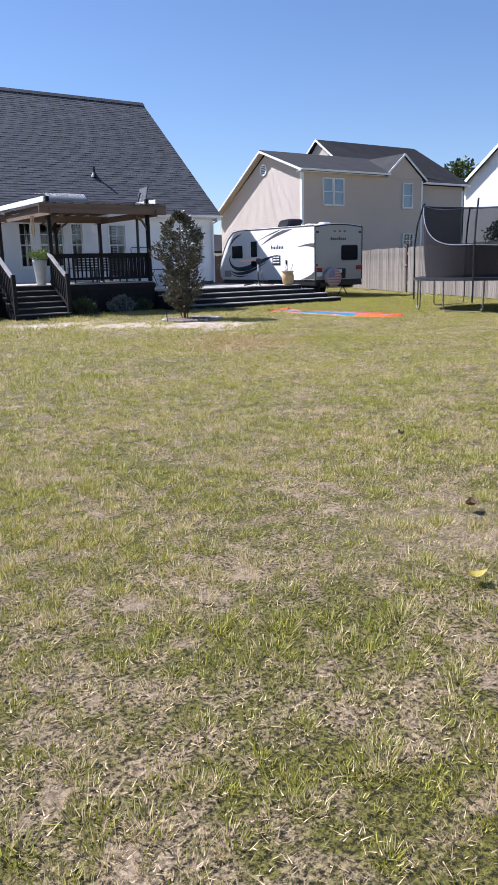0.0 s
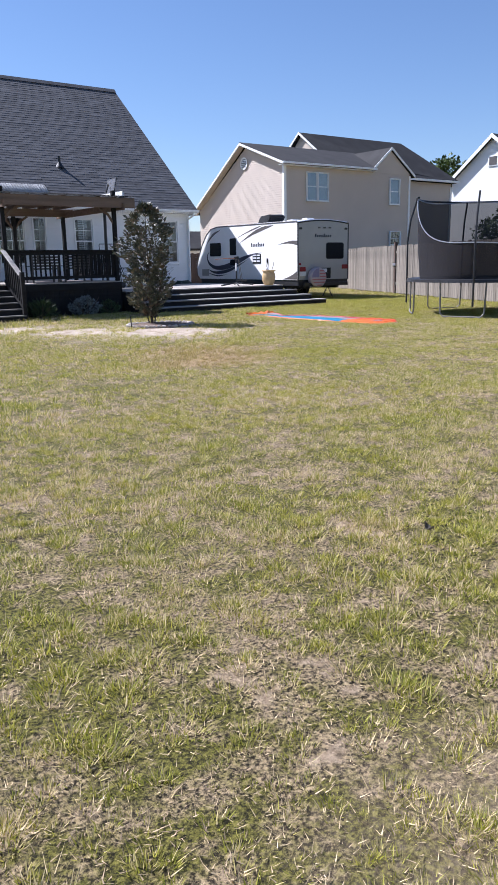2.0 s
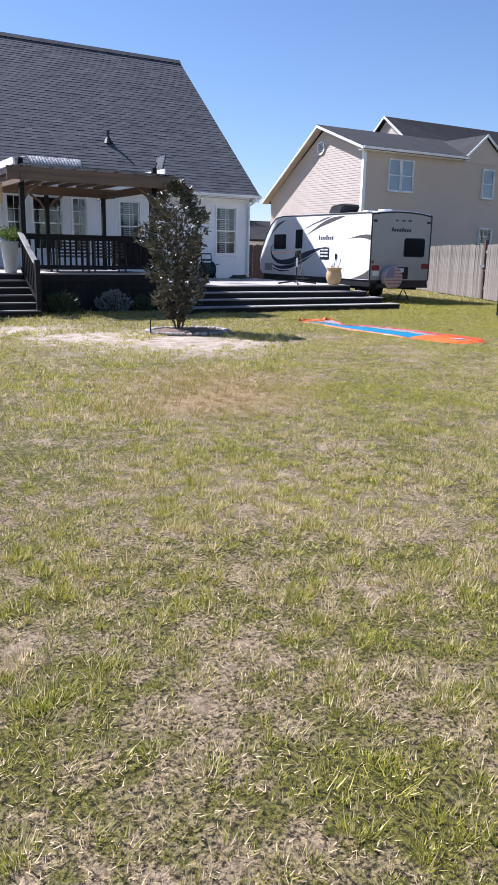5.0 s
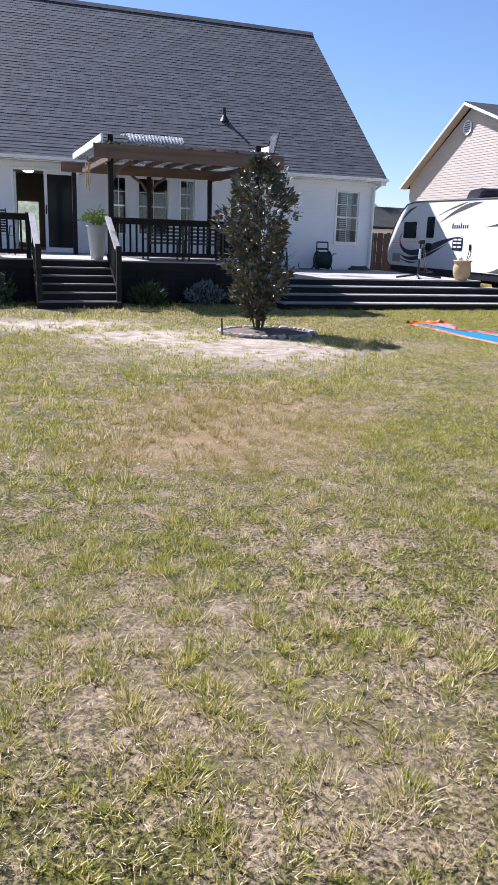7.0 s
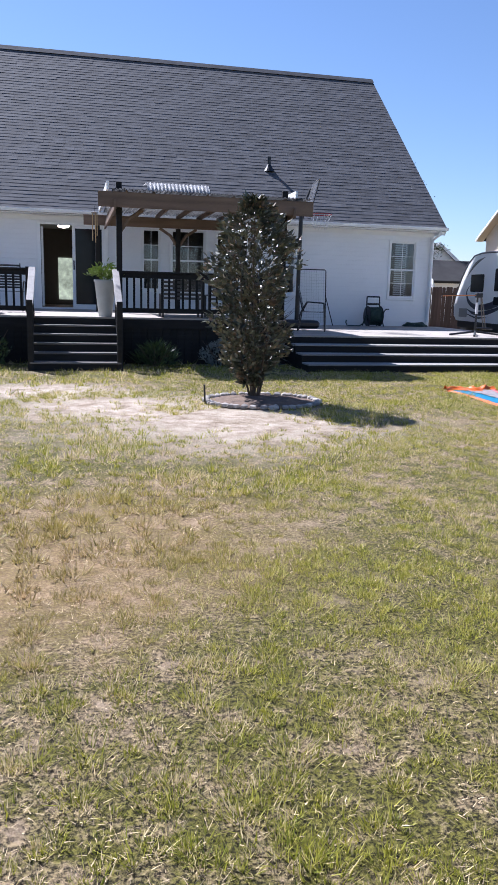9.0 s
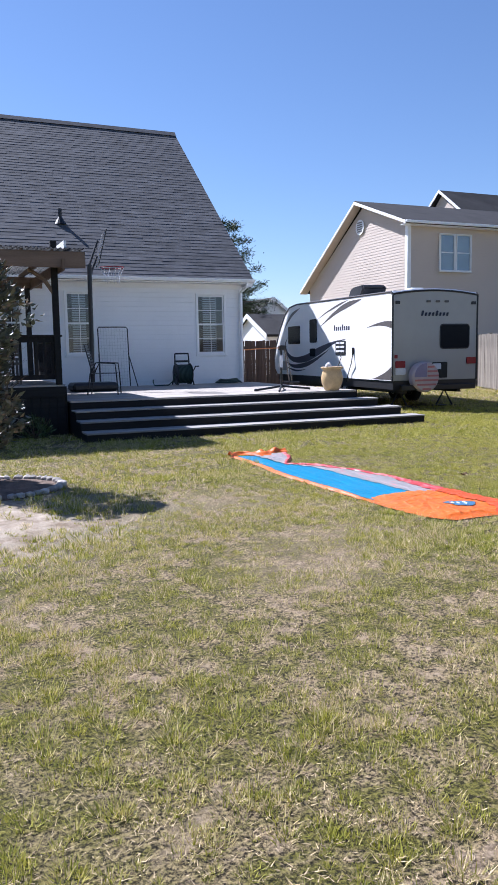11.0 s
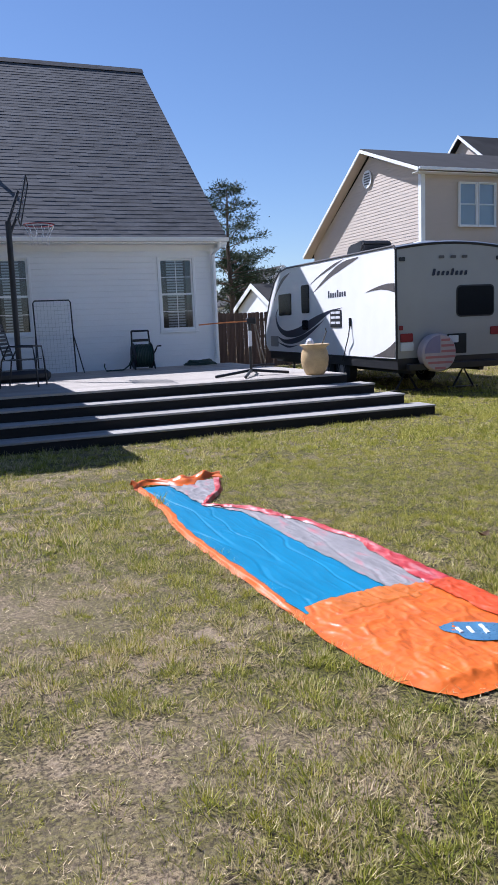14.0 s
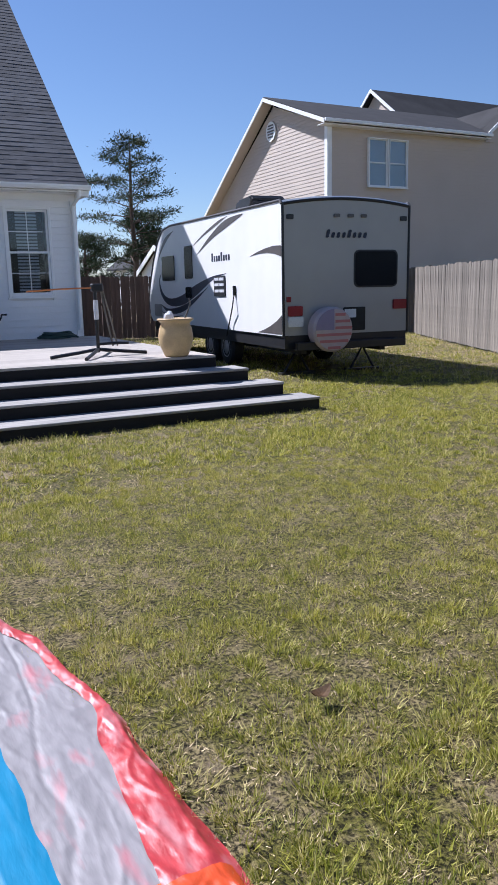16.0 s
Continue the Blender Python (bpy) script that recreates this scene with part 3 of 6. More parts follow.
def house_openings():
    for k, (a, b, c, d) in enumerate(OPEN):
        if k == 5:
            continue
        sash_window(house, a, b, c, d, cols=2 if b - a > 0.5 else 2, blind=k in (0, 1, 6), rows=2)
    # sliding door, one leaf pushed open
    a, b, c, d = OPEN[5]
    door = thing("sliding_door", "", "")
    door.parent = house
    for key in ("label", "category"):
        if key in door:
            del door[key]
    bm = bmesh.new()
    for p in ((a - 0.05, a + 0.03, c - 0.05, d + 0.06), (b - 0.03, b + 0.05, c - 0.05, d + 0.06), (a + 0.03, b - 0.03, d, d + 0.06), (a + 0.03, b - 0.03, c - 0.05, c + 0.02)):
        box(bm, p[0], p[1], -0.03, 0.06, p[2], p[3], bevel=0.003)
    part("door_frame", bm, TRIM, door)
    mid = (a + b) / 2 - 0.02
    bm = bmesh.new()
    for p in ((mid, mid + 0.075, c + 0.02, d), (b - 0.105, b - 0.03, c + 0.02, d), (mid + 0.075, b - 0.105, d - 0.07, d), (mid + 0.075, b - 0.105, c + 0.02, c + 0.10)):
        box(bm, p[0], p[1], -0.005, 0.035, p[2], p[3], bevel=0.003)
    leaf = part("door_leaf", bm, TRIM, door)
    part("pane", bx(mid + 0.07, b - 0.1, 0.012, 0.018, c + 0.09, d - 0.06), DOOR_GLASS, leaf)
    part("door_handle", bx(mid + 0.02, mid + 0.05, -0.035, -0.005, c + 0.92, c + 1.14, bevel=0.006), METAL_BLACK, leaf)
    # the room seen through it; dark wall colour carries the indoor shade
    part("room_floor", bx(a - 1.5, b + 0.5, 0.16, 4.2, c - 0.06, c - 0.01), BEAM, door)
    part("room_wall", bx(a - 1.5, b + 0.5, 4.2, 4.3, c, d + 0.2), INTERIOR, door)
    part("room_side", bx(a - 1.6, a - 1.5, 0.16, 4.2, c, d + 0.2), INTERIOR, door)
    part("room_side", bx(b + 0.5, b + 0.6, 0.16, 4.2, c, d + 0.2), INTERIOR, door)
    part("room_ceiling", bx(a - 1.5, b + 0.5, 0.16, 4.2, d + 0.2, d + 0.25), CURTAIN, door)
    part("room_lamp", lathe(bmesh.new(), [(0.0, -0.1), (0.13, -0.07), (0.17, 0.0)], (a + 0.55, 2.2, d + 0.18), 16), GLOW, door)
    part("vertical_blind", bx(a + 0.04, a + 0.09, 0.05, 0.13, c + 0.05, d - 0.05), CURTAIN, door)
    part("room_window", bx(a + 0.35, a + 0.95, 4.16, 4.19, c + 0.15, c + 1.35), VIEW, door, "pale view through the far window")


house_walls()
house_roof()
house_openings()

# ---------------------------------------------------------------- decks
def boards(parent, x0, x1, y0, y1, z, width=0.14, gap=0.006, mat=DECK_TOP, thick=0.03, along="x"):
    """Deck boards side by side; alike boards share one mesh."""
    L, a, b = (x1 - x0, y0, y1) if along == "x" else (y1 - y0, x0, x1)
    n = max(1, round((b - a) / width))
    w = (b - a) / n
    bm = bx(0, L, 0, w - gap, -thick, 0) if along == "x" else bx(0, w - gap, 0, L, -thick, 0)
    me = bpy.data.meshes.new("deck_board")
    bm.to_mesh(me)
    bm.free()
    me.materials.append(mat)
    for i in range(n):
        p = (x0, a + i * w, z) if along == "x" else (a + i * w, y0, z)
        shared("deck_board", me, parent, Matrix.Translation(p))


low_deck = thing("low_deck", "low wooden deck with wide dark steps and pale treads", "deck")
LX0, LX1, LY = -5.35, 0.25, -5.15
part("deck_frame", bx(LX0, LX1 - 0.01, LY + 0.02, -0.03, 0.02, DECK_Z - 0.032), DECK_DARK, low_deck)
boards(low_deck, LX0, LX1, LY, -0.03, DECK_Z)
part("fascia", bx(LX0, LX1 + 0.002, LY - 0.002, LY + 0.018, DECK_Z - 0.145, DECK_Z - 0.034), DECK_DARK, low_deck)
for k, (y, x1, z) in enumerate(((-5.57, 0.50, 0.435), (-5.99, 0.75, 0.29), (-6.42, 0.98, 0.145))):
    yb = (LY, -5.57, -5.99)[k]
    part("step_frame", bx(LX0, x1 - 0.02, y + 0.025, yb + 0.01, 0.0, z - 0.03), DECK_DARK, low_deck)
    part("tread", bx(LX0, x1, y, yb + 0.0, z - 0.028, z, bevel=0.005), TREAD, low_deck, "grey painted tread")
    part("riser", bx(LX0, x1 - 0.012, y + 0.012, y + 0.024, 0.0, z - 0.03), DECK_DARK, low_deck)

porch = thing("porch_deck", "raised porch deck with dark rails and a stair", "porch")
PX0, PX1, PY = -14.5, -5.40, -5.0
SX0, SX1 = -10.12, -8.62
part("deck_frame", bx(PX0, PX1, PY + 0.06, -0.03, 0.02, PORCH_Z - 0.034), DECK_DARK, porch)
boards(porch, PX0, PX1, PY, -0.03, PORCH_Z)
me = bpy.data.meshes.new("skirt_board")
bm = bx(0, 0.135, PY + 0.03, PY + 0.055, 0.0, PORCH_Z - 0.036)
bm.to_mesh(me)
bm.free()
me.materials.append(DECK_DARK)
x = PX0
while x < PX1 - 0.13:
    if not SX0 - 0.06 < x < SX1 - 0.06:
        shared("skirt_board", me, porch, Matrix.Translation((x, 0, 0)))
    x += 0.14
part("rim_board", bx(PX0, PX1, PY + 0.002, PY + 0.03, PORCH_Z - 0.20, PORCH_Z - 0.034), DECK_DARK, porch)
part("side_skirt", bx(PX1, PX1 + 0.02, PY, -0.1, 0.0, PORCH_Z - 0.034), DECK_DARK, porch)
NS = 6
rise, going = PORCH_Z / NS, 0.25
for k in range(1, NS):
    z, y = PORCH_Z - k * rise, PY - k * going
    part("stair_tread", bx(SX0, SX1, y, y + going + 0.02, z - 0.03, z, bevel=0.004), STAIR_BOARD, porch, "weathered grey stair tread")
    part("stair_riser", bx(SX0 + 0.02, SX1 - 0.02, y + 0.015, y + 0.03, z - rise + 0.0, z - 0.03), DECK_DARK, porch)
for x in (SX0, SX1 - 0.04):
    prf = [(PY, 0.0), (PY, PORCH_Z - 0.03)]
    for k in range(1, NS):
        prf += [(PY - (k - 1) * going - 0.0, PORCH_Z - k * rise - 0.032), (PY - k * going + 0.03, PORCH_Z - k * rise - 0.032)]
    prf += [(PY - (NS - 1) * going + 0.03, 0.0)]
    part("stringer", prism(bmesh.new(), prf, 0, x, x + 0.04), DECK_DARK, porch)


def railing(parent, p0, p1, z0, z1, dz0=0.0, cap=RAILTOP, post=True):
    """A run of rail with balusters between two plan points; dz0 is how far the far end drops."""
    p0, p1 = Vector((*p0, 0)), Vector((*p1, 0))
    d = p1 - p0
    L = d.length
    ang = math.degrees(math.atan2(d.y, d.x))
    sh = Matrix.Identity(4)
    sh[2][0] = -dz0 / L
    m = Matrix.Translation((p0.x, p0.y, 0)) @ pose(0, 0, 0, 0, 0, ang) @ sh
    r = part("rail_top", bx(0, L, -0.06, 0.06, z1 - 0.035, z1, bevel=0.006, m=m), cap, parent)
    part("rail_under", bx(0, L, -0.02, 0.02, z1 - 0.125, z1 - 0.036, m=m), DECK_DARK, parent)
    part("rail_bottom", bx(0, L, -0.02, 0.02, z0 + 0.09, z0 + 0.17, m=m), DECK_DARK, parent)
    n = max(2, int(L / 0.125))
    bm = bx(-0.019, 0.019, -0.021, -0.021 + 0.038, z0 + 0.09, z1 - 0.05)
    me = bpy.data.meshes.new("baluster")
    bm.to_mesh(me)
    bm.free()
    me.materials.append(DECK_DARK)
    for i in range(1, n):
        x = L * i / n
        o = p0 + d * (i / n)
        shared("baluster", me, parent, Matrix.Translation((o.x, o.y, -dz0 * i / n)) @ pose(0, 0, 0, 0, 0, ang))
    return r


RAIL_Z = 1.70
railing(porch, (SX1 + 0.06, PY + 0.10), (PX1 - 0.05, PY + 0.10), PORCH_Z, RAIL_Z, cap=DECK_DARK)
railing(porch, (PX0, PY + 0.10), (SX0 - 0.06, PY + 0.10), PORCH_Z, RAIL_Z, cap=DECK_DARK)
railing(porch, (PX1 - 0.05, PY + 0.15), (PX1 - 0.05, -2.2), PORCH_Z, RAIL_Z, cap=DECK_DARK)
for x in (SX0 + 0.02, SX1 - 0.02):
    railing(porch, (x, PY + 0.02), (x, PY - 1.13), PORCH_Z - 0.05, RAIL_Z + 0.02, dz0=0.62)
    part("newel", bx(x - 0.048, x + 0.048, PY - 1.24, PY - 1.144, 0.0, 1.16, bevel=0.006), DECK_DARK, porch)
part("rail_post", bx(SX0 - 0.10, SX0 - 0.005, PY + 0.03, PY + 0.125, PORCH_Z, RAIL_Z + 0.02, bevel=0.006), DECK_DARK, porch)
part("rail_post", bx(PX1 - 0.11, PX1 - 0.01, -2.2, -2.1, PORCH_Z, RAIL_Z, bevel=0.006), DECK_DARK, porch)

# ---------------------------------------------------------------- pergola over the porch
pergola = thing("pergola", "dark post pergola with brown beams and corrugated roof", "pergola")
POSTS = [(-8.57, -4.98), (-5.50, -4.98), (-8.85, -1.55), (-5.50, -1.55), (-7.05, -1.55)]
for x, y in POSTS:
    part("post", bx(x - 0.05, x + 0.05, y - 0.05, y + 0.05, PORCH_Z, 3.24 if y < -3 else 2.74, bevel=0.006), DECK_DARK, pergola)
part("front_beam", bx(-8.95, -5.05, -5.36, -5.32, 2.77, 3.03, bevel=0.005), BEAM, pergola)
part("back_beam", bx(-9.15, -5.2, -1.64, -1.602, 2.74, 2.96, bevel=0.005), BEAM, pergola)
for x in (-8.66, -5.42):
    part("side_beam", bx(x - 0.02, x + 0.02, -5.45, -0.9, 2.72, 2.90, bevel=0.004, m=Matrix.Identity(4)), BEAM, pergola)
for i in range(7):
    x = -8.45 + i * 0.48
    m = Matrix.Translation((x, -5.31, 2.97))
    part("rafter", bx(-0.019, 0.019, 0, 4.35, 0, 0.09, m=m), BEAM, pergola)
part("white_fascia", bx(-0.02, 0.02, 0, 4.3, -0.02, 0.12, m=Matrix.Translation((-8.78, -5.3, 3.09))), TRIM, pergola, "white painted end board")
part("white_fascia", bx(-0.02, 0.02, 0, 1.6, -0.02, 0.12, m=Matrix.Translation((-5.36, -5.3, 3.09))), TRIM, pergola, "white painted end board")
bm = bmesh.new()
cols = []
for i in range(201):
    x = -8.70 + 3.64 * i / 200
    z = 0.012 * math.sin(2 * math.pi * x / 0.076)
    cols.append([bm.verts.new((x, y, 3.075 + z)) for y in (-5.40, -3.2, -1.0)])
for a, b in zip(cols, cols[1:]):
    for k in range(2):
        bm.faces.new((a[k], b[k], b[k + 1], a[k + 1]))
bmesh.ops.solidify(bm, geom=bm.faces, thickness=0.003)
part("corrugated_roof", bm, ALU, pergola, "weathered corrugated roofing", smooth=True)
bm = bmesh.new()
cols = []
for i in range(81):
    x = -7.90 + 1.30 * i / 80
    cols.append([bm.verts.new((x, y, z + 0.007 * math.sin(2 * math.pi * x / 0.076))) for y, z in ((-3.6, 3.10), (-3.0, 3.52), (-2.2, 3.56))])
for a, b in zip(cols, cols[1:]):
    for k in range(2):
        bm.faces.new((a[k], b[k], b[k + 1], a[k + 1]))
bmesh.ops.solidify(bm, geom=bm.faces, thickness=0.003)
part("loose_roof_sheet", bm, PALE_SHEET, pergola, "bowed loose corrugated sheet", smooth=True)
for x, s in ((-8.57, 1), (-5.50, -1), (-7.05, 1), (-7.05, -1)):
    y = -4.98 if x != -7.05 else -1.55
    zt = 2.77 if y < -3 else 2.74
    part("knee_brace", tb([(x, y, zt - 0.42), (x + s * 0.18, y, zt - 0.15), (x + s * 0.42, y, zt)], 0.035, 6), BEAM, pergola)

# ---------------------------------------------------------------- neighbour's house
nb = thing("neighbour_house", "tan vinyl-sided two-storey house with dark roof", "house")
NX, NY, NZ = 8.85, 5.31, 5.94


def lap_wall(parent, a, b, z0, z1, top=None, step=0.105, mat=TAN_SIDING, name="siding_board"):
    """Lap courses on the plane from a to b; top gives the wall's height along it, 0 to 1."""
    a, b = Vector((*a, 0)), Vector((*b, 0))
    d = b - a
    n = Vector((d.y, -d.x, 0)).normalized()
    z = z0
    while z < z1 - 0.02:
        zt = min(z + step, z1)
        cut = []
        for zz in (z, zt):
            inside = [k / 400 for k in range(401) if not top or top(k / 400) >= zz]
            cut.append((inside[0], inside[-1]) if inside else None)
        if cut[0] is None:
            break
        if cut[1] is None:
            c = sum(cut[0]) / 2
            cut[1] = (c, c)
        bm = bmesh.new()
        v = []
        for side in (0, 1):
            p, q = a + d * cut[0][side], a + d * cut[1][side]
            v.append([bm.verts.new(e + n * o + Vector((0, 0, zz))) for e, o, zz in ((p, 0.0, z), (p, 0.013, z), (p, 0.0125, z + 0.006), (q, 0.003, zt), (q, 0.0, zt))])
        for k in range(5):
            bm.faces.new((v[0][k], v[0][(k + 1) % 5], v[1][(k + 1) % 5], v[1][k]))
        bm.faces.new(v[0]), bm.faces.new(v[1][::-1])
        bmesh.ops.recalc_face_normals(bm, faces=bm.faces)
        part(name, bm, mat, parent)
        z = zt


def neighbour():
    px, pz, py = 8.50, 7.19, 8.42            # gable peak
    ly, lz = 13.1, 4.05                       # far low eave
    # solid bodies
    part("wall_gable", prism(bmesh.new(), [(NY, 0), (ly - 0.3, 0), (ly - 0.3, lz + 0.1), (py, pz - 0.28), (NY, NZ - 0.05)], 0, NX, 17.64), TAN_SIDING, nb)
    part("wall_set_back", bx(17.66, 24.2, 7.8, 14.0, 0, 5.6), TAN_SIDING, nb)
    part("wall_upper", prism(bmesh.new(), [(8.2, 5.5), (13.0, 5.5), (13.0, 5.9), (10.55, 8.25), (8.2, 6.3)], 0, 14.4, 17.6), TAN_SIDING, nb)

    def gable_top(s):
        y = ly - 0.3 + (NY - ly + 0.3) * s
        return (NZ - 0.1 + (y - NY) * (pz - NZ - 0.15) / (py - NY)) if y < py else pz - 0.3 + (y - py) * (lz + 0.1 - pz + 0.3) / (ly - 0.3 - py)
    lap_wall(nb, (NX, ly - 0.3), (NX, NY), 0.3, 7.2, gable_top)
    lap_wall(nb, (NX, NY), (17.64, NY), 0.3, NZ - 0.12)
    lap_wall(nb, (17.66, 7.8), (24.2, 7.8), 0.3, 5.8)
    part("corner_trim", bx(NX - 0.05, NX + 0.10, NY - 0.05, NY + 0.10, 0, NZ - 0.1), TRIM, nb)
    part("corner_trim", bx(17.58, 17.70, NY - 0.05, NY + 0.08, 0, 5.7), TRIM, nb)
    part("corner_trim", bx(24.1, 24.24, 7.75, 7.9, 0, 5.6), TRIM, nb)

    def slab(pts, name, mat, t=0.12, label=""):
        bm = bmesh.new()
        top = [bm.verts.new(p) for p in pts]
        low = [bm.verts.new((p[0], p[1], p[2] - t)) for p in pts]
        n = len(pts)
        bm.faces.new(top), bm.faces.new(low[::-1])
        for k in range(n):
            bm.faces.new((top[k], low[k], low[(k + 1) % n], top[(k + 1) % n]))
        bmesh.ops.recalc_face_normals(bm, faces=bm.faces)
        part(name, bm, mat, nb, label)
    ox = px - 0.0
    slab([(ox, NY - 0.35, NZ), (14.74, NY - 0.35, NZ), (16.5, py, pz), (ox, py, pz)], "roof_slope", SHINGLE_FAR)
    slab([(ox, py, pz), (16.5, py, pz), (16.5, ly, lz), (ox, ly, lz)], "roof_slope", SHINGLE_FAR)
    # white rake boards, near and far
    slab([(ox - 0.03, NY - 0.37, NZ - 0.035), (ox + 0.0, NY - 0.37, NZ - 0.035), (ox + 0.0, py, pz - 0.035), (ox - 0.03, py, pz - 0.035)], "rake_board", TRIM, 0.11, "white rake board")
    slab([(ox - 0.03, py, pz - 0.035), (ox, py, pz - 0.035), (ox, ly, lz - 0.035), (ox - 0.03, ly, lz - 0.035)], "rake_board", TRIM, 0.11, "white rake board")
    slab([(ox, NY - 0.35, NZ - 0.125), (NX, NY - 0.35, NZ - 0.125), (NX, py, pz - 0.125), (ox, py, pz - 0.125)], "rake_soffit", TAN_SIDING, 0.02)
    slab([(ox, py, pz - 0.125), (NX, py, pz - 0.125), (NX, ly, lz - 0.125), (ox, ly, lz - 0.125)], "rake_soffit", TAN_SIDING, 0.02)
    part("gutter", bx(ox, 14.75, NY - 0.44, NY - 0.352, NZ - 0.11, NZ - 0.02, bevel=0.01), TRIM, nb, "white gutter")
    part("soffit", bx(ox, 14.74, NY - 0.35, NY, NZ - 0.16, NZ - 0.14), TRIM, nb)
    # cross gable towards the yard
    gx, gz, g0, g1 = 16.10, 7.07, 14.72, 17.95
    part("cross_gable_wall", prism(bmesh.new(), [(14.8, NZ - 0.2), (17.62, NZ - 0.2), (17.62, NZ - 0.12), (gx, gz - 0.13), (14.8, NZ - 0.08)], 1, NY - 0.034, NY + 0.3), TAN_SIDING, nb)
    slab([(g0, NY - 0.14, NZ), (gx, NY - 0.14, gz), (gx, 8.8, gz), (g0, 6.0, NZ + 0.2)], "roof_slope", SHINGLE_FAR)
    slab([(g1, NY - 0.14, NZ - 0.2), (gx, NY - 0.14, gz), (gx, 8.8, gz), (g1, 8.0, NZ - 0.2)], "roof_slope", SHINGLE_FAR)
    for x1, z1 in ((g0, NZ), (g1, NZ - 0.2)):
        slab([(x1, NY - 0.17, z1 + 0.01), (gx, NY - 0.17, gz + 0.01), (gx, NY - 0.14, gz + 0.01), (x1, NY - 0.14, z1 + 0.01)], "rake_board", TRIM, 0.13, "white rake board")
    # higher rear block
    rx, ry, rz = 14.2, 10.55, 8.40
    slab([(rx, 8.6, 7.0), (23.0, 7.5, 6.0), (24.5, 7.45, 5.95), (22.6, ry, rz), (rx, ry, rz)], "roof_slope", SHINGLE_FAR)
    slab([(rx, ry, rz), (22.6, ry, rz), (24.5, 14.2, 5.95), (rx, 12.6, 6.7)], "roof_slope", SHINGLE_FAR)
    slab([(22.6, ry, rz), (24.5, 7.45, 5.95), (24.5, 14.2, 5.95)], "roof_slope", SHINGLE_FAR)
    slab([(17.2, 7.45, 5.97), (24.5, 7.45, 5.97), (23.0, 9.5, 7.5), (17.2, 9.5, 7.5)], "roof_slope", SHINGLE_FAR)
    slab([(rx - 0.03, 8.6, 7.02), (rx + 0.0, 8.6, 7.02), (rx, ry, rz + 0.02), (rx - 0.03, ry, rz + 0.02)], "rake_board", TRIM, 0.13, "white rake board")
    slab([(rx - 0.03, ry, rz + 0.02), (rx, ry, rz + 0.02), (rx, 12.6, 6.72), (rx - 0.03, 12.6, 6.72)], "rake_board", TRIM, 0.13, "white rake board")
    part("gutter", bx(17.7, 24.5, 7.36, 7.448, 5.82, 5.94, bevel=0.01), TRIM, nb, "white gutter")
    part("gable_vent", lathe(bmesh.new(), [(0.0, 0.0), (0.26, 0.0), (0.30, 0.02), (0.30, 0.04), (0.0, 0.03)], (0, 0, 0), 24), TRIM, nb, "round white louvred vent").matrix_basis = pose(NX - 0.02, 8.50, 6.20, 0, -90, 0)
    for k in range(5):
        part("louvre", bx(NX - 0.070, NX - 0.055, 8.50 - 0.2 + 0.02 * abs(k - 2), 8.50 + 0.2 - 0.02 * abs(k - 2), 6.02 + k * 0.085, 6.06 + k * 0.085), DECAL_GREY, nb)
    sash_window(nb, 10.22, 10.885, 4.22, 5.55, y=NY - 0.10, casing=0.018, blind=False, cols=1, rows=1, back=CURTAIN_SKY_TINT)
    sash_window(nb, 10.955, 11.62, 4.22, 5.55, y=NY - 0.10, casing=0.018, blind=False, cols=1, rows=1, back=CURTAIN_SKY_TINT)
    sash_window(nb, 16.08, 16.80, 4.20, 5.50, y=NY - 0.10, casing=0.025, blind=False, cols=1, rows=1, back=CURTAIN_SKY_TINT)
    sash_window(nb, 16.14, 16.95, 1.40, 2.78, y=NY - 0.10, casing=0.025, blind=False, cols=3, rows=2, back=TINTED)


neighbour()

# ---------------------------------------------------------------- fences
def fence(name, label, a, b, h, mat, gates=(), group="", width=0.14, top_jitter=0.02, rails_far=True):
    """Upright boards on rails and posts, along the plan line a to b."""
    f = thing(name, label, "fence", group=group)
    a, b = Vector((*a, 0)), Vector((*b, 0))
    d = (b - a)
    L = d.length
    ang = math.degrees(math.atan2(d.y, d.x))
    base = Matrix.Translation(a) @ pose(0, 0, 0, 0, 0, ang)
    rng = random.Random(7)
    n = int(L / width)
    meshes = []
    for k in range(6):
        bm = bmesh.new()
        hh = h + rng.uniform(-top_jitter, top_jitter)
        w = width - rng.uniform(0.004, 0.014)
        # dog-eared board with a slight cup
        prism(bm, [(0, 0.03), (w, 0.03), (w, hh - 0.03), (w - 0.025, hh), (0.025, hh), (0, hh - 0.03)], 1, 0.0, 0.018)
        me = bpy.data.meshes.new("fence_board")
        bm.to_mesh(me)
        bm.free()
        me.materials.append(mat)
        meshes.append(me)
    for i in range(n):
        x = i * width
        if any(g0 < x < g1 for g0, g1 in gates):
            continue
        shared("fence_board", meshes[rng.randrange(6)], f, base @ Matrix.Translation((x, rng.uniform(-0.004, 0.004), rng.uniform(-0.01, 0.012))) @ pose(0, 0, 0, 0, rng.uniform(-0.5, 0.5), rng.uniform(-2, 2)))
    for z in (0.35, 0.95, h - 0.3):
        part("fence_rail", bx(0, L, 0.02, 0.06, z, z + 0.09, m=base), mat, f)
    x = 0.0
    while x <= L:
        part("fence_post", bx(x, x + 0.09, 0.06, 0.15, 0, h + 0.02, m=base), mat, f)
        x += 2.4
    return f, base


FK, FX = 0.466, 8.79            # the side fence runs along x = FK * y + FX
def on_fence(y):
    return (FK * y + FX, y)


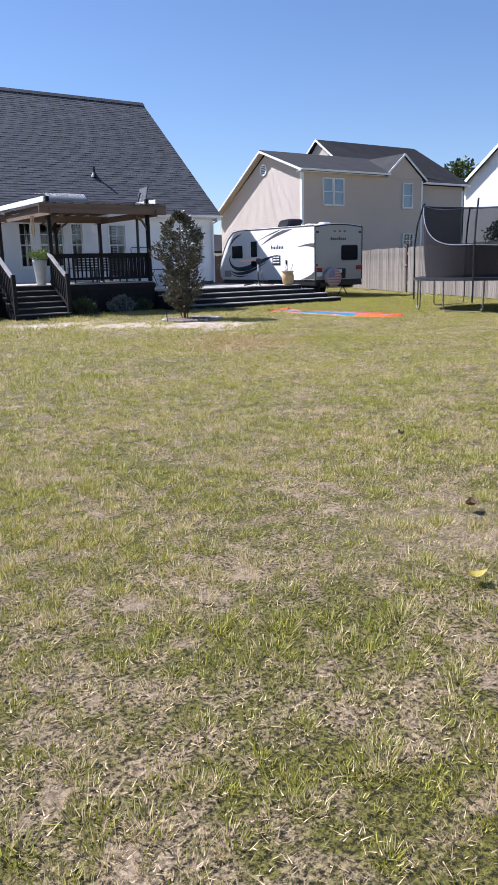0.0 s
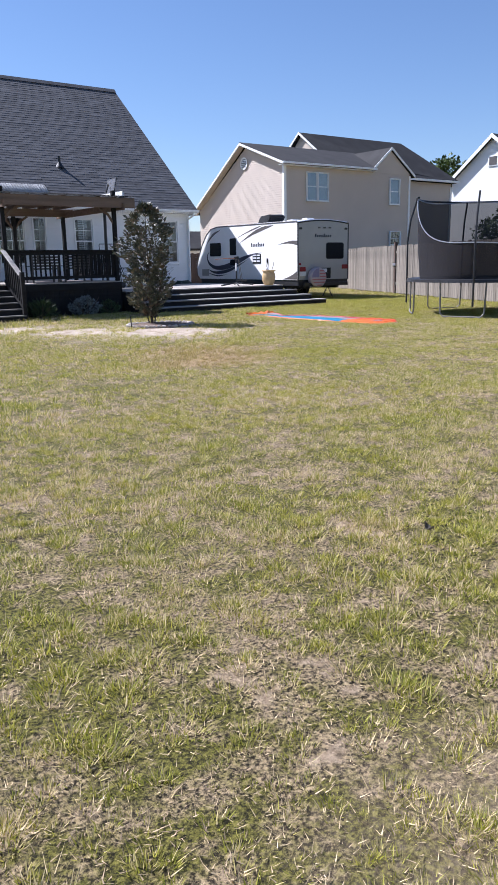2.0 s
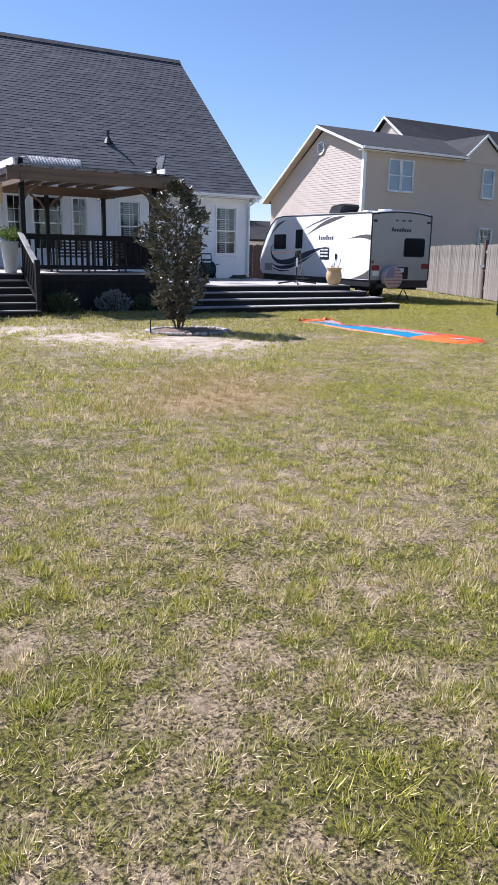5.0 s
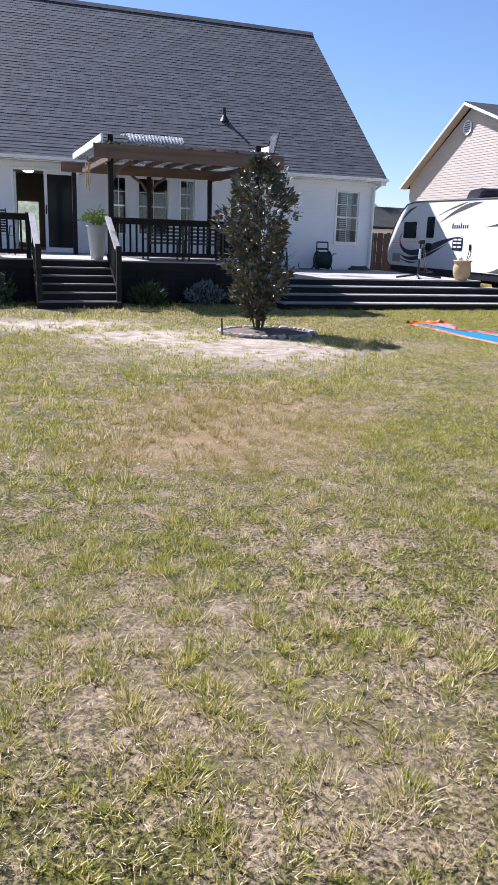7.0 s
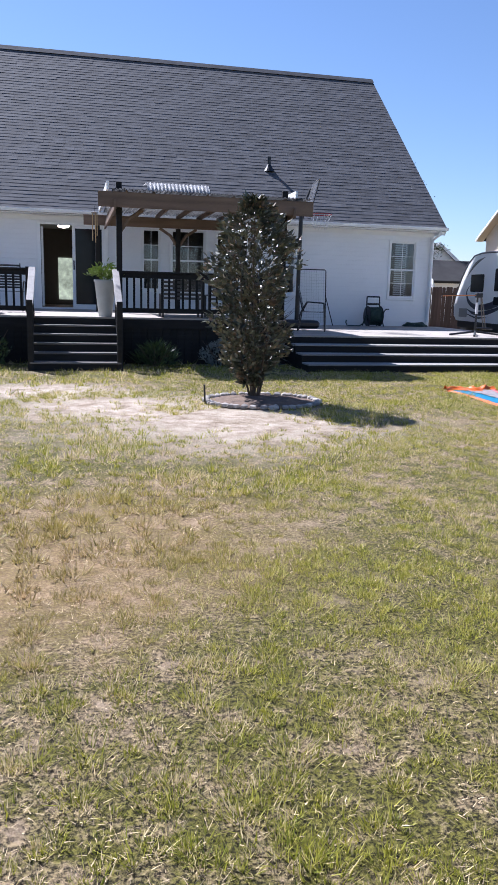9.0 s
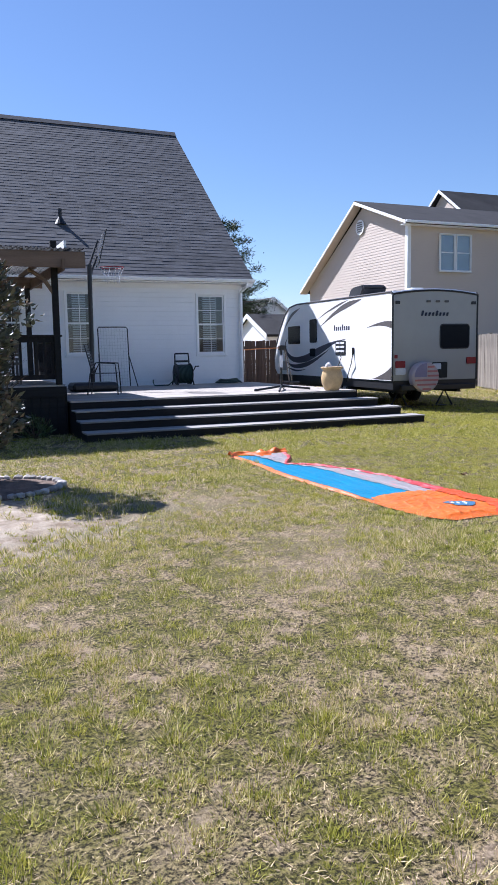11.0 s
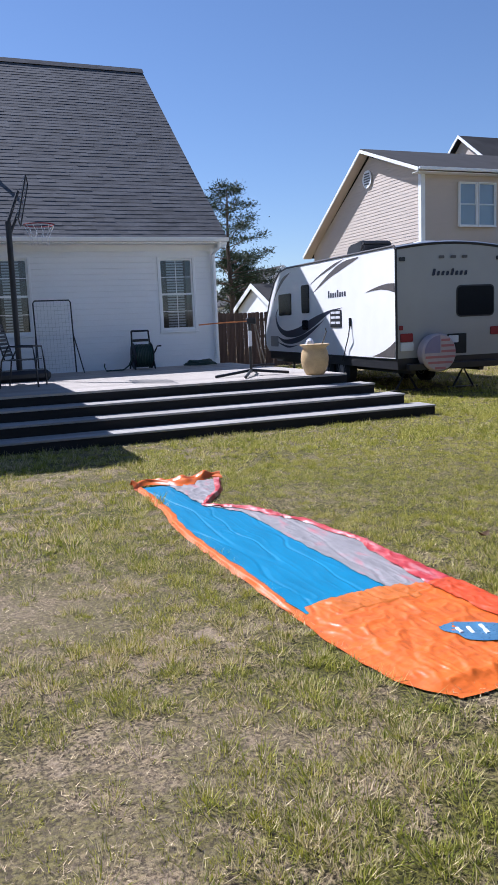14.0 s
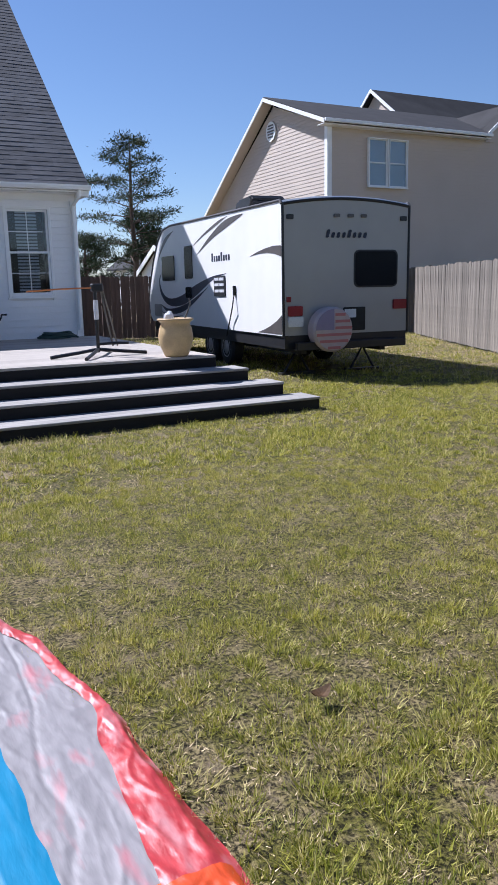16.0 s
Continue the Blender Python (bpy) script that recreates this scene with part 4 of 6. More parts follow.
side_fence, fbase = fence("privacy_fence", "weathered grey wooden privacy fence beside the lawn", on_fence(4.3), on_fence(-16.5), 1.83, FENCE_GREY, gates=((8.55, 8.72),))
part("gate_post", bx(8.56, 8.66, -0.01, 0.10, 0, 1.95, m=fbase), FENCE_BROWN, side_fence)
part("gate_latch", bx(8.50, 8.78, -0.05, -0.012, 1.08, 1.15, bevel=0.008, m=fbase), GALV, side_fence, "pale metal gate latch")
fence("stained_fence", "dark brown stained board fence behind the deck", (0.1, 6.9), (10.6, 6.9), 1.76, FENCE_BROWN)

# ---------------------------------------------------------------- travel trailer
def trailer():
    TM = Matrix.Translation((2.03, -3.76, 0)) @ pose(0, 0, 0, 0, 0, -5)
    t = thing("travel_trailer", "white and grey travel trailer with dark swoosh decals", "trailer", TM)
    W, L, Z0, Z1 = 2.22, 7.5, 0.66, 2.60
    # side profile: along the length and up; the nose leans back and is rounded
    prof = [(0.0, Z0), (0.0, Z1 - 0.02), (0.04, Z1 + 0.03), (5.6, Z1 + 0.10), (6.15, Z1 + 0.04), (6.55, Z1 - 0.18), (6.95, 2.02), (7.30, 1.52), (7.46, 1.15), (7.42, 0.82), (7.2, Z0)]
    bm = bmesh.new()
    us = [0, 0.01, 0.25, 0.5, 0.75, 0.99, 1]
    cols = []
    for u in us:
        bow = 0.09 * (1 - (2 * u - 1) ** 2)
        ins = 0.02 if u in (0, 1) else 0.0
        cols.append([bm.verts.new((W * u, y, z - ins * (1 if z > 1 else 0) + (bow if z > 2.3 else 0))) for y, z in prof])
    for a, b in zip(cols, cols[1:]):
        for k in range(len(prof)):
            q = (k + 1) % len(prof)
            bm.faces.new((a[k], a[q], b[q], b[k]))
    bm.faces.new(cols[0])
    bm.faces.new(cols[-1][::-1])
    bmesh.ops.recalc_face_normals(bm, faces=bm.faces)
    body = part("body", bm, GELCOAT, t)
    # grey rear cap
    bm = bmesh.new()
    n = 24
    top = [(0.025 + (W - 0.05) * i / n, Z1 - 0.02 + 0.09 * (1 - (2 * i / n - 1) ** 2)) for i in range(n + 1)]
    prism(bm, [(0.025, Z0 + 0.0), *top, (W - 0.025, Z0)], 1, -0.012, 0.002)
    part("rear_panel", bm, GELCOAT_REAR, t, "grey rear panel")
    # black edge mouldings
    for x in (0.012, W - 0.012):
        part("corner_moulding", tb([(x, -0.01, Z0 - 0.02), (x, -0.01, Z1 - 0.03)], 0.022, 8), METAL_BLACK, t)
    part("roof_moulding", tb([(x, -0.01, z + 0.0) for x, z in top], 0.024, 8), METAL_BLACK, t)
    part("roof_moulding", tb([(0.0, y, z) for y, z in prof[1:10]], 0.022, 8), DECAL_GREY, t)
    part("roof_moulding", tb([(W, y, z) for y, z in prof[1:10]], 0.022, 8), DECAL_GREY, t)
    part("floor_skirt", bx(0.03, W - 0.03, -0.006, 7.15, Z0 - 0.20, Z0 + 0.035), METAL_BLACK, t)
    part("chassis_rail", bx(0.35, 0.45, 0.1, 7.6, 0.36, 0.52), METAL_BLACK, t)
    part("chassis_rail", bx(W - 0.45, W - 0.35, 0.1, 7.6, 0.36, 0.52), METAL_BLACK, t)
    part("bumper", bx(0.15, W - 0.15, -0.20, -0.09, 0.44, 0.56, bevel=0.01), METAL_BLACK, t, "black steel rear bumper")
    # rear window and lights
    def panel(name, x0, x1, z0, z1, mat, label="", d=0.02, r=0.05, y=-0.012):
        bm = bmesh.new()
        pts = []
        for cx, cz, a0 in ((x1 - r, z1 - r, 0), (x0 + r, z1 - r, 90), (x0 + r, z0 + r, 180), (x1 - r, z0 + r, 270)):
            pts += [(cx + r * math.cos(radians(a0 + k * 30)), cz + r * math.sin(radians(a0 + k * 30))) for k in range(4)]
        prism(bm, pts, 1, y - d, y)
        return part(name, bm, mat, t, label)
    panel("rear_window", 1.24, 1.98, 1.38, 1.90, TINTED, "dark tinted rear window", d=0.018, r=0.07)
    panel("window_rim", 1.215, 2.005, 1.355, 1.925, METAL_BLACK, "", d=0.010, r=0.085)
    for x, z in ((0.08, 0.95), (1.93, 1.01)):
        panel("tail_light", x, x + 0.24, z, z + 0.15, RED_LENS, "red tail light", d=0.03, r=0.02)
    panel("tail_light_base", 0.08, 0.33, 0.79, 0.94, LOGO_WHITE, "", d=0.03, r=0.02)
    for x in (0.86, 1.10, 1.33):
        panel("marker_light", x, x + 0.10, 2.40, 2.45, DECAL_GREY, "small dark marker light", d=0.025, r=0.015)
    for x in (0.07, W - 0.18):
        panel("corner_marker", x, x + 0.11, 2.36, 2.43, METAL_BLACK, "", d=0.025, r=0.015)
    panel("side_marker", 0.06, 0.13, 1.16, 1.24, RED_LENS, "", d=0.02, r=0.012)
    panel("licence_panel", 1.03, 1.42, 0.70, 1.06, RUBBER, "black licence plate panel", d=0.016, r=0.02)
    panel("licence_plate", 1.05, 1.25, 0.90, 1.03, LOGO_WHITE, "white licence plate", d=0.024, r=0.012)
    # plain strokes stand in for the maker's script
    SLANT = Matrix.Identity(4)
    SLANT[0][2] = 0.25
    for k in range(8):
        x = 0.72 + k * 0.093
        h = 0.15 if k in (0, 4) else 0.10
        part("script_stroke", bx(0, 0.05, -0.018, -0.0125, 0, h * 0.8, bevel=0.012, m=Matrix.Translation((x, 0, 2.10)) @ SLANT), DECAL_NAVY, t)
    # spare wheel with a faded striped cover
    wheel = part("spare_wheel", lathe(bmesh.new(), [(0.0, 0), (0.33, 0), (0.36, 0.03), (0.36, 0.20), (0.33, 0.24), (0.0, 0.245)], sides=40), FLAG_WHITE, t, "faded flag cover on the spare wheel", smooth=False)
    wheel.matrix_basis = pose(0.72, -0.05, 0.74, 90) @ Matrix.Diagonal((0.94, 0.94, 1, 1))
    for k in range(6):
        z = -0.31 + k * 0.105
        h = 0.045
        w = math.sqrt(max(0.01, 0.33 ** 2 - max(abs(z), abs(z + h)) ** 2))
        x0 = -w if z < 0.0 else 0.02
        part("stripe", bx(x0, w, z, z + h, 0.246, 0.249), FLAG_RED, wheel)
    bm = bmesh.new()
    prism(bm, [(0.0, 0.0), (0.0, 0.33), *[(-0.33 * math.sin(radians(a)), 0.33 * math.cos(radians(a))) for a in range(10, 90, 10)], (-0.33, 0.0)], 2, 0.246, 0.249)
    part("canton", bm, FLAG_BLUE, wheel)
    part("wheel_bracket", bx(0.64, 0.80, -0.10, -0.01, 0.48, 0.80), METAL_BLACK, t)
    # left side: decals, windows, vent
    def side(name, outline, mat, label="", d=0.004, x=-0.001):
        return part(name, prism(bmesh.new(), outline, 0, x - d, x), mat, t, label)

    def flow(stations, n=40):
        """A band through a few stations (along, up, width), with pointed ends."""
        st = np.array(stations)
        k = np.linspace(0, len(st) - 1, n)
        i = np.clip(k.astype(int), 0, len(st) - 2)
        f = (k - i)[:, None]
        p0, p1, p2, p3 = (st[np.clip(i + d, 0, len(st) - 1)] for d in (-1, 0, 1, 2))
        c = 0.5 * (2 * p1 + (p2 - p0) * f + (2 * p0 - 5 * p1 + 4 * p2 - p3) * f ** 2 + (3 * p1 - p0 - 3 * p2 + p3) * f ** 3)
        d = np.gradient(c[:, :2], axis=0)
        d /= np.linalg.norm(d, axis=1)[:, None]
        w = np.maximum(c[:, 2], 0.004)[:, None] / 2
        nm = np.stack([-d[:, 1], d[:, 0]], 1)
        return [tuple(p) for p in c[:, :2] + nm * w] + [tuple(p) for p in (c[:, :2] - nm * w)[::-1]]
    side("decal", [(0.02, 1.83), (0.02, 1.99), (0.30, 2.0), (0.62, 1.975), (0.95, 1.93), (1.22, 1.88), (0.90, 1.905), (0.55, 1.91), (0.25, 1.88)], DECAL_GREY, "dark swoosh decal")
    side("decal", flow([(1.50, 2.57, 0.02), (2.25, 2.48, 0.13), (3.0, 2.31, 0.09), (3.88, 2.02, 0.0)]), DECAL_GREY, "dark swoosh decal")
    side("decal", flow([(2.20, 2.60, 0.0), (2.70, 2.52, 0.05), (3.5, 2.36, 0.03), (4.1, 2.20, 0.0)]), DECAL_GREY, "dark swoosh decal")
    side("decal", flow([(5.35, 2.58, 0.0), (5.95, 2.42, 0.10), (6.40, 2.16, 0.05), (6.62, 1.96, 0.0)]), DECAL_GREY, "dark swoosh decal")
    side("decal", flow([(2.30, 1.64, 0.0), (3.05, 1.56, 0.07), (4.0, 1.35, 0.20), (4.9, 1.15, 0.20), (5.8, 1.11, 0.15), (6.35, 1.28, 0.11), (6.52, 1.56, 0.06), (6.30, 1.76, 0.0)], 60), DECAL_NAVY, "navy swoosh decal")
    side("decal", flow([(3.3, 1.40, 0.0), (4.3, 1.10, 0.09), (5.1, 0.95, 0.13), (5.9, 0.92, 0.09), (6.5, 1.06, 0.0)]), DECAL_NAVY, "navy swoosh decal")
    side("decal", flow([(4.9, 0.84, 0.0), (5.7, 0.79, 0.05), (6.6, 0.92, 0.0)]), DECAL_NAVY, "navy swoosh decal")
    side("decal", [(0.02, 0.68), (0.02, 0.97), (0.20, 0.88), (0.42, 0.80), (0.66, 0.735), (0.92, 0.68)], DECAL_GREY, "grey swoosh decal")
    def rrect(y0, y1, z0, z1, r=0.05):
        pts = []
        for cy, cz, a0 in ((y1 - r, z1 - r, 0), (y0 + r, z1 - r, 90), (y0 + r, z0 + r, 180), (y1 - r, z0 + r, 270)):
            pts += [(cy + r * math.cos(radians(a0 + k * 30)), cz + r * math.sin(radians(a0 + k * 30))) for k in range(4)]
        return pts
    side("side_window", rrect(5.35, 6.25, 1.56, 2.08), TINTED, "dark tinted side window", d=0.016)
    side("side_window", rrect(4.15, 4.62, 1.58, 2.22), TINTED, "dark tinted side window", d=0.016)
    side("side_window", rrect(4.25, 4.62, 1.20, 1.42), TINTED, "small dark tinted window", d=0.012)
    side("fridge_vent", rrect(2.35, 2.92, 1.24, 1.60, 0.02), METAL_BLACK, "black slatted refrigerator vent", d=0.014)
    for z in (1.31, 1.42, 1.52):
        side("vent_slat", rrect(2.40, 2.62, z, z + 0.05, 0.015), LOGO_WHITE, "", d=0.022)
        side("vent_slat", rrect(2.66, 2.87, z, z + 0.05, 0.015), LOGO_WHITE, "", d=0.022)
    for k in range(8):
        y = 3.04 - k * 0.12
        side("script_stroke", rrect(y - 0.075, y, 1.86, 1.86 + (0.15 if k in (0, 4) else 0.10), 0.012), DECAL_NAVY)
    side("access_hatch", rrect(6.4, 7.0, 0.78, 1.05, 0.03), GELCOAT_REAR, "", d=0.008)
    part("shore_cable", tb([(-0.02, 1.9, 1.30), (-0.07, 1.88, 1.05), (-0.05, 2.05, 0.85), (-0.06, 2.2, 0.55)], 0.012, 6), METAL_BLACK, t)
    part("cable_hatch", tb([(-0.012, 1.9, 1.26), (-0.012, 1.9, 1.42)], 0.035, 8), METAL_BLACK, t)
    # roof gear
    bm = bmesh.new()
    prism(bm, [(2.95, Z1 + 0.12), (2.75, Z1 + 0.36), (2.85, Z1 + 0.44), (3.5, Z1 + 0.40), (3.7, Z1 + 0.12)], 0, 0.70, 1.4)
    bmesh.ops.bevel(bm, geom=bm.edges[:], offset=0.04, segments=2, affect="EDGES")
    part("air_conditioner", bm, METAL_BLACK, t, "black rooftop air conditioner")
    for y in (0.7, 1.6):
        part("roof_vent", bx(0.9, 1.25, y, y + 0.35, Z1 + 0.08, Z1 + 0.19, bevel=0.03), LOGO_WHITE, t, "white rooftop vent lid")
    # running wheels
    for x in (0.06, W - 0.28):
        for y in (2.55, 3.4):
            w = part("wheel", lathe(bmesh.new(), [(0.13, 0.0), (0.30, 0.0), (0.34, 0.04), (0.34, 0.18), (0.30, 0.22), (0.13, 0.22)], sides=26), RUBBER, t, "black rubber tyre")
            w.matrix_basis = pose(x, y, 0.34, 0, 90, 0)
            part("rim", lathe(bmesh.new(), [(0.0, -0.01), (0.05, -0.012), (0.13, 0.01), (0.19, -0.004), (0.19, 0.2), (0.0, 0.2)], sides=20), GALV, w)
    for x in (0.5, W - 0.5):
        part("stabiliser_jack", tb([(x - 0.22, 0.55, 0.04), (x, 0.55, 0.40), (x + 0.22, 0.55, 0.04)], 0.022, 6), METAL_BLACK, t)
        part("jack_foot", bx(x - 0.3, x + 0.3, 0.47, 0.63, 0.0, 0.04), METAL_BLACK, t)
    part("tow_bar", tb([(0.4, 7.2, 0.45), (W / 2, 8.4, 0.45), (W - 0.4, 7.2, 0.45)], 0.05, 6), METAL_BLACK, t)
    part("tow_jack", tb([(W / 2, 8.3, 0.0), (W / 2, 8.3, 0.9)], 0.035, 8), METAL_BLACK, t)


trailer()

# ---------------------------------------------------------------- plastic lawn slide
def slide():
    s = thing("lawn_water_slide", "crumpled orange and blue vinyl water slide on grass", "water slide")

    def along(ys, xs):
        """A smooth edge of the sheet: its x for a y, through a few stations."""
        ys, xs = np.array(ys)[::-1], np.array(xs)[::-1]
        return lambda y: float(np.interp(y, ys, xs)) + 0.010 * noise.noise(Vector((y * 4, float(xs[0]) * 7, 1.0)))
    left = along((-9.0, -9.9, -10.5, -11.4, -12.2, -12.86, -13.05, -13.16, -13.25), (-4.01, -4.00, -4.07, -4.05, -4.01, -3.97, -3.93, -3.88, -3.80))
    right = along((-9.0, -9.5, -9.97, -10.25, -10.8, -11.45, -12.1, -12.9, -13.1, -13.25), (-3.22, -3.38, -3.68, -3.40, -3.21, -3.11, -3.06, -3.01, -3.06, -3.20))
    mid = along((-9.0, -9.95, -10.34, -11.3, -12.3), (-3.74, -3.71, -3.51, -3.49, -3.44))
    band = along((-9.0, -9.95, -10.3, -10.8, -11.4, -11.8, -12.3), (0.07, 0.045, 0.09, 0.06, 0.05, 0.13, 0.20))

    def inner(y):
        return right(y) - band(y)

    def bulge(x, y):
        p = Vector((x * 3.0, y * 3.0, 0.7))
        # long furrows along the lane, finer pleats beside them, short creases across
        furrow = max(0.0, 1 - 17 * abs(noise.noise(Vector((x * 5.0 + 0.4 * noise.noise(p) + 0.12 * y, y * 0.55, 2.0)))))
        pleat = max(0.0, 1 - 6 * abs(noise.noise(Vector((x * 14 + 0.25 * y + 0.7 * noise.noise(p), y * 1.1, 12.0)))))
        crease = max(0.0, 1 - 7 * abs(noise.noise(Vector((x * 9 + 2.0 * y, y * 5.0 - 2.0 * x, 7.0)))))
        wide = max(0.0, noise.noise(Vector((x * 4, y * 2.0, 9.0))))
        return 0.020 + 0.004 * noise.noise(p) - 0.006 * furrow + 0.0016 * pleat + 0.011 * wide * crease

    def sheet(name, mat, y0, y1, lo, hi, lift=0.0, label="", nx=26, ny=120, puff=0.0, edge=(0, 0, 0), crumple=0.0):
        bm = bmesh.new()
        grid = []
        for j in range(ny + 1):
            y = y0 + (y1 - y0) * j / ny
            a, b = lo(y), hi(y)
            row = []
            for i in range(nx + 1):
                u = i / nx
                x = a + (b - a) * u + 0.016 * noise.noise(Vector((y * 6, u * 1.5, 3.0))) * (2 * abs(u - 0.5))
                z = bulge(x, y) + lift + puff * min(1, 12 * (j / ny) * (1 - j / ny)) * math.sin(math.pi * u) * (0.65 + 0.5 * noise.noise(Vector((x * 2, y * 6, 5))))
                if crumple:
                    q = Vector((x * 9 + 1.5 * y, y * 4.6 - x, 3.0))
                    z += crumple * (max(0.0, 1 - 5 * abs(noise.noise(q + Vector((0, 0, noise.noise(q * 0.6)))))) + 0.6 * max(0.0, 1 - 4 * abs(noise.noise(q * 2.3))))
                if edge[0]:
                    z *= min(1.0, 0.15 + u * edge[0])
                if edge[1]:
                    z *= min(1.0, 0.15 + (1 - u) * edge[1])
                if edge[2]:
                    z *= min(1.0, 0.15 + (1 - j / ny) * edge[2])
                yy = y + 0.03 * noise.noise(Vector((x * 3, 4.0, y)))
                row.append(bm.verts.new((x, yy, max(0.006, z))))
            grid.append(row)
        for r0, r1 in zip(grid, grid[1:]):
            for i in range(nx):
                bm.faces.new((r0[i], r0[i + 1], r1[i + 1], r1[i]))
        bmesh.ops.recalc_face_normals(bm, faces=bm.faces)
        if bm.faces and sum(f.normal.z for f in bm.faces) < 0:
            bmesh.ops.reverse_faces(bm, faces=bm.faces)
        return part(name, bm, mat, s, label, smooth=True)

    sheet("blue_lane", VINYL_BLUE, -9.10, -12.30, lambda y: left(y) + 0.035, lambda y: mid(y) + 0.03, label="blue vinyl lane", nx=96, ny=320)
    sheet("white_flap", VINYL_WHITE, -9.08, -9.98, mid, lambda y: inner(y) + 0.02, lift=0.004, label="folded white and pink vinyl flap", nx=30, ny=70, crumple=0.008)
    sheet("white_lane", VINYL_WHITE, -9.96, -12.30, mid, lambda y: inner(y) + 0.02, lift=0.003, label="white and pink vinyl lane", nx=44, ny=200, crumple=0.003)
    sheet("side_tube", VINYL_RED, -9.05, -12.32, inner, lambda y: right(y) + 0.01, label="flat red side tube", nx=24, ny=300, lift=0.006, puff=0.016, edge=(0, 3, 0), crumple=0.0065)
    sheet("side_strip", VINYL_ORANGE, -9.0, -12.34, lambda y: left(y) - 0.012, lambda y: left(y) + 0.045, label="orange side strip", nx=10, lift=0.003, puff=0.005, edge=(2.0, 0, 9))
    sheet("splash_end", VINYL_ORANGE, -12.22, -13.27, lambda y: left(y) - 0.018, lambda y: inner(y) + 0.05, label="orange vinyl end sheet", nx=120, ny=170, lift=0.006, puff=0.006, edge=(5, 0, 8), crumple=0.0065)
    sheet("side_tube_end", VINYL_RED_ORANGE, -12.24, -13.25, inner, right, label="red-orange flat tube at the end", nx=34, ny=150, lift=0.014, puff=0.012, edge=(0, 4, 8), crumple=0.0065)
    sheet("end_band", VINYL_TAN, -12.20, -12.46, lambda y: left(y) + 0.06 + 0.25 * (-12.2 - y), lambda y: inner(y) - 0.02 + 0.02 * math.sin(y * 30), label="tan see-through vinyl band", nx=90, ny=60, lift=0.011, puff=0.004, edge=(5, 5, 3), crumple=0.0065)
    # far end, bunched up
    bm = bmesh.new()
    grid = []
    for j in range(25):
        v = j / 24
        row = []
        for i in range(41):
            u = i / 40
            x = -4.04 + 0.82 * u
            y = -8.98 + 0.10 * math.sin(u * 9) * v - 0.20 * v + 0.05 * noise.noise(Vector((u * 7, v * 2, 1)))
            z = 0.025 + 0.06 * math.sin(math.pi * v) * (0.6 + 0.9 * noise.noise(Vector((u * 8, v * 3, 2))))
            row.append(bm.verts.new((x, y + 0.06, max(0.006, z))))
        grid.append(row)
    for r0, r1 in zip(grid, grid[1:]):
        for i in range(40):
            bm.faces.new((r0[i], r1[i], r1[i + 1], r0[i + 1]))
    part("bunched_end", bm, VINYL_ORANGE, s, "bunched orange vinyl end", smooth=True)
    # printed badge: plain shapes
    def surf(x, y):
        q = Vector((x * 9 + 1.5 * y, y * 4.6 - x, 3.0))
        fold = max(0.0, 1 - 5 * abs(noise.noise(q + Vector((0, 0, noise.noise(q * 0.6)))))) + 0.6 * max(0.0, 1 - 4 * abs(noise.noise(q * 2.3)))
        return bulge(x, y) + 0.0135 + 0.0065 * fold
    c = Vector((-3.415, -12.845, 0))
    bm = bmesh.new()
    rings = []
    n = 36
    for f in (0.001, 0.25, 0.5, 0.75, 1.0):
        row = []
        for k in range(n):
            a = 2 * math.pi * k / n
            r = f * (1.0 + 0.12 * math.sin(3 * a + 0.5) + 0.05 * math.sin(5 * a))
            x, y = c.x + 0.125 * r * math.cos(a), c.y + 0.112 * r * math.sin(a) - 0.25 * 0.125 * r * math.cos(a)
            row.append(bm.verts.new((x, y, surf(x, y))))
        rings.append(row)
    for r0, r1 in zip(rings, rings[1:]):
        for k in range(n):
            bm.faces.new((r0[k], r1[k], r1[(k + 1) % n], r0[(k + 1) % n]))
    part("badge", bm, LOGO_BLUE, s, "blue printed badge", smooth=True)
    for dx, h in ((-0.070, 0.030), (-0.020, 0.034), (0.040, 0.044)):
        x, y = c.x + dx, c.y - 0.25 * dx
        bar = [(x + 0.3 * u * h, y + u * h) for u in (-1, -0.5, 0, 0.5, 1)]
        part("badge_mark", tb([(px, py, surf(px, py) - 0.006) for px, py in bar], 0.012, 6), LOGO_WHITE, s)


slide()

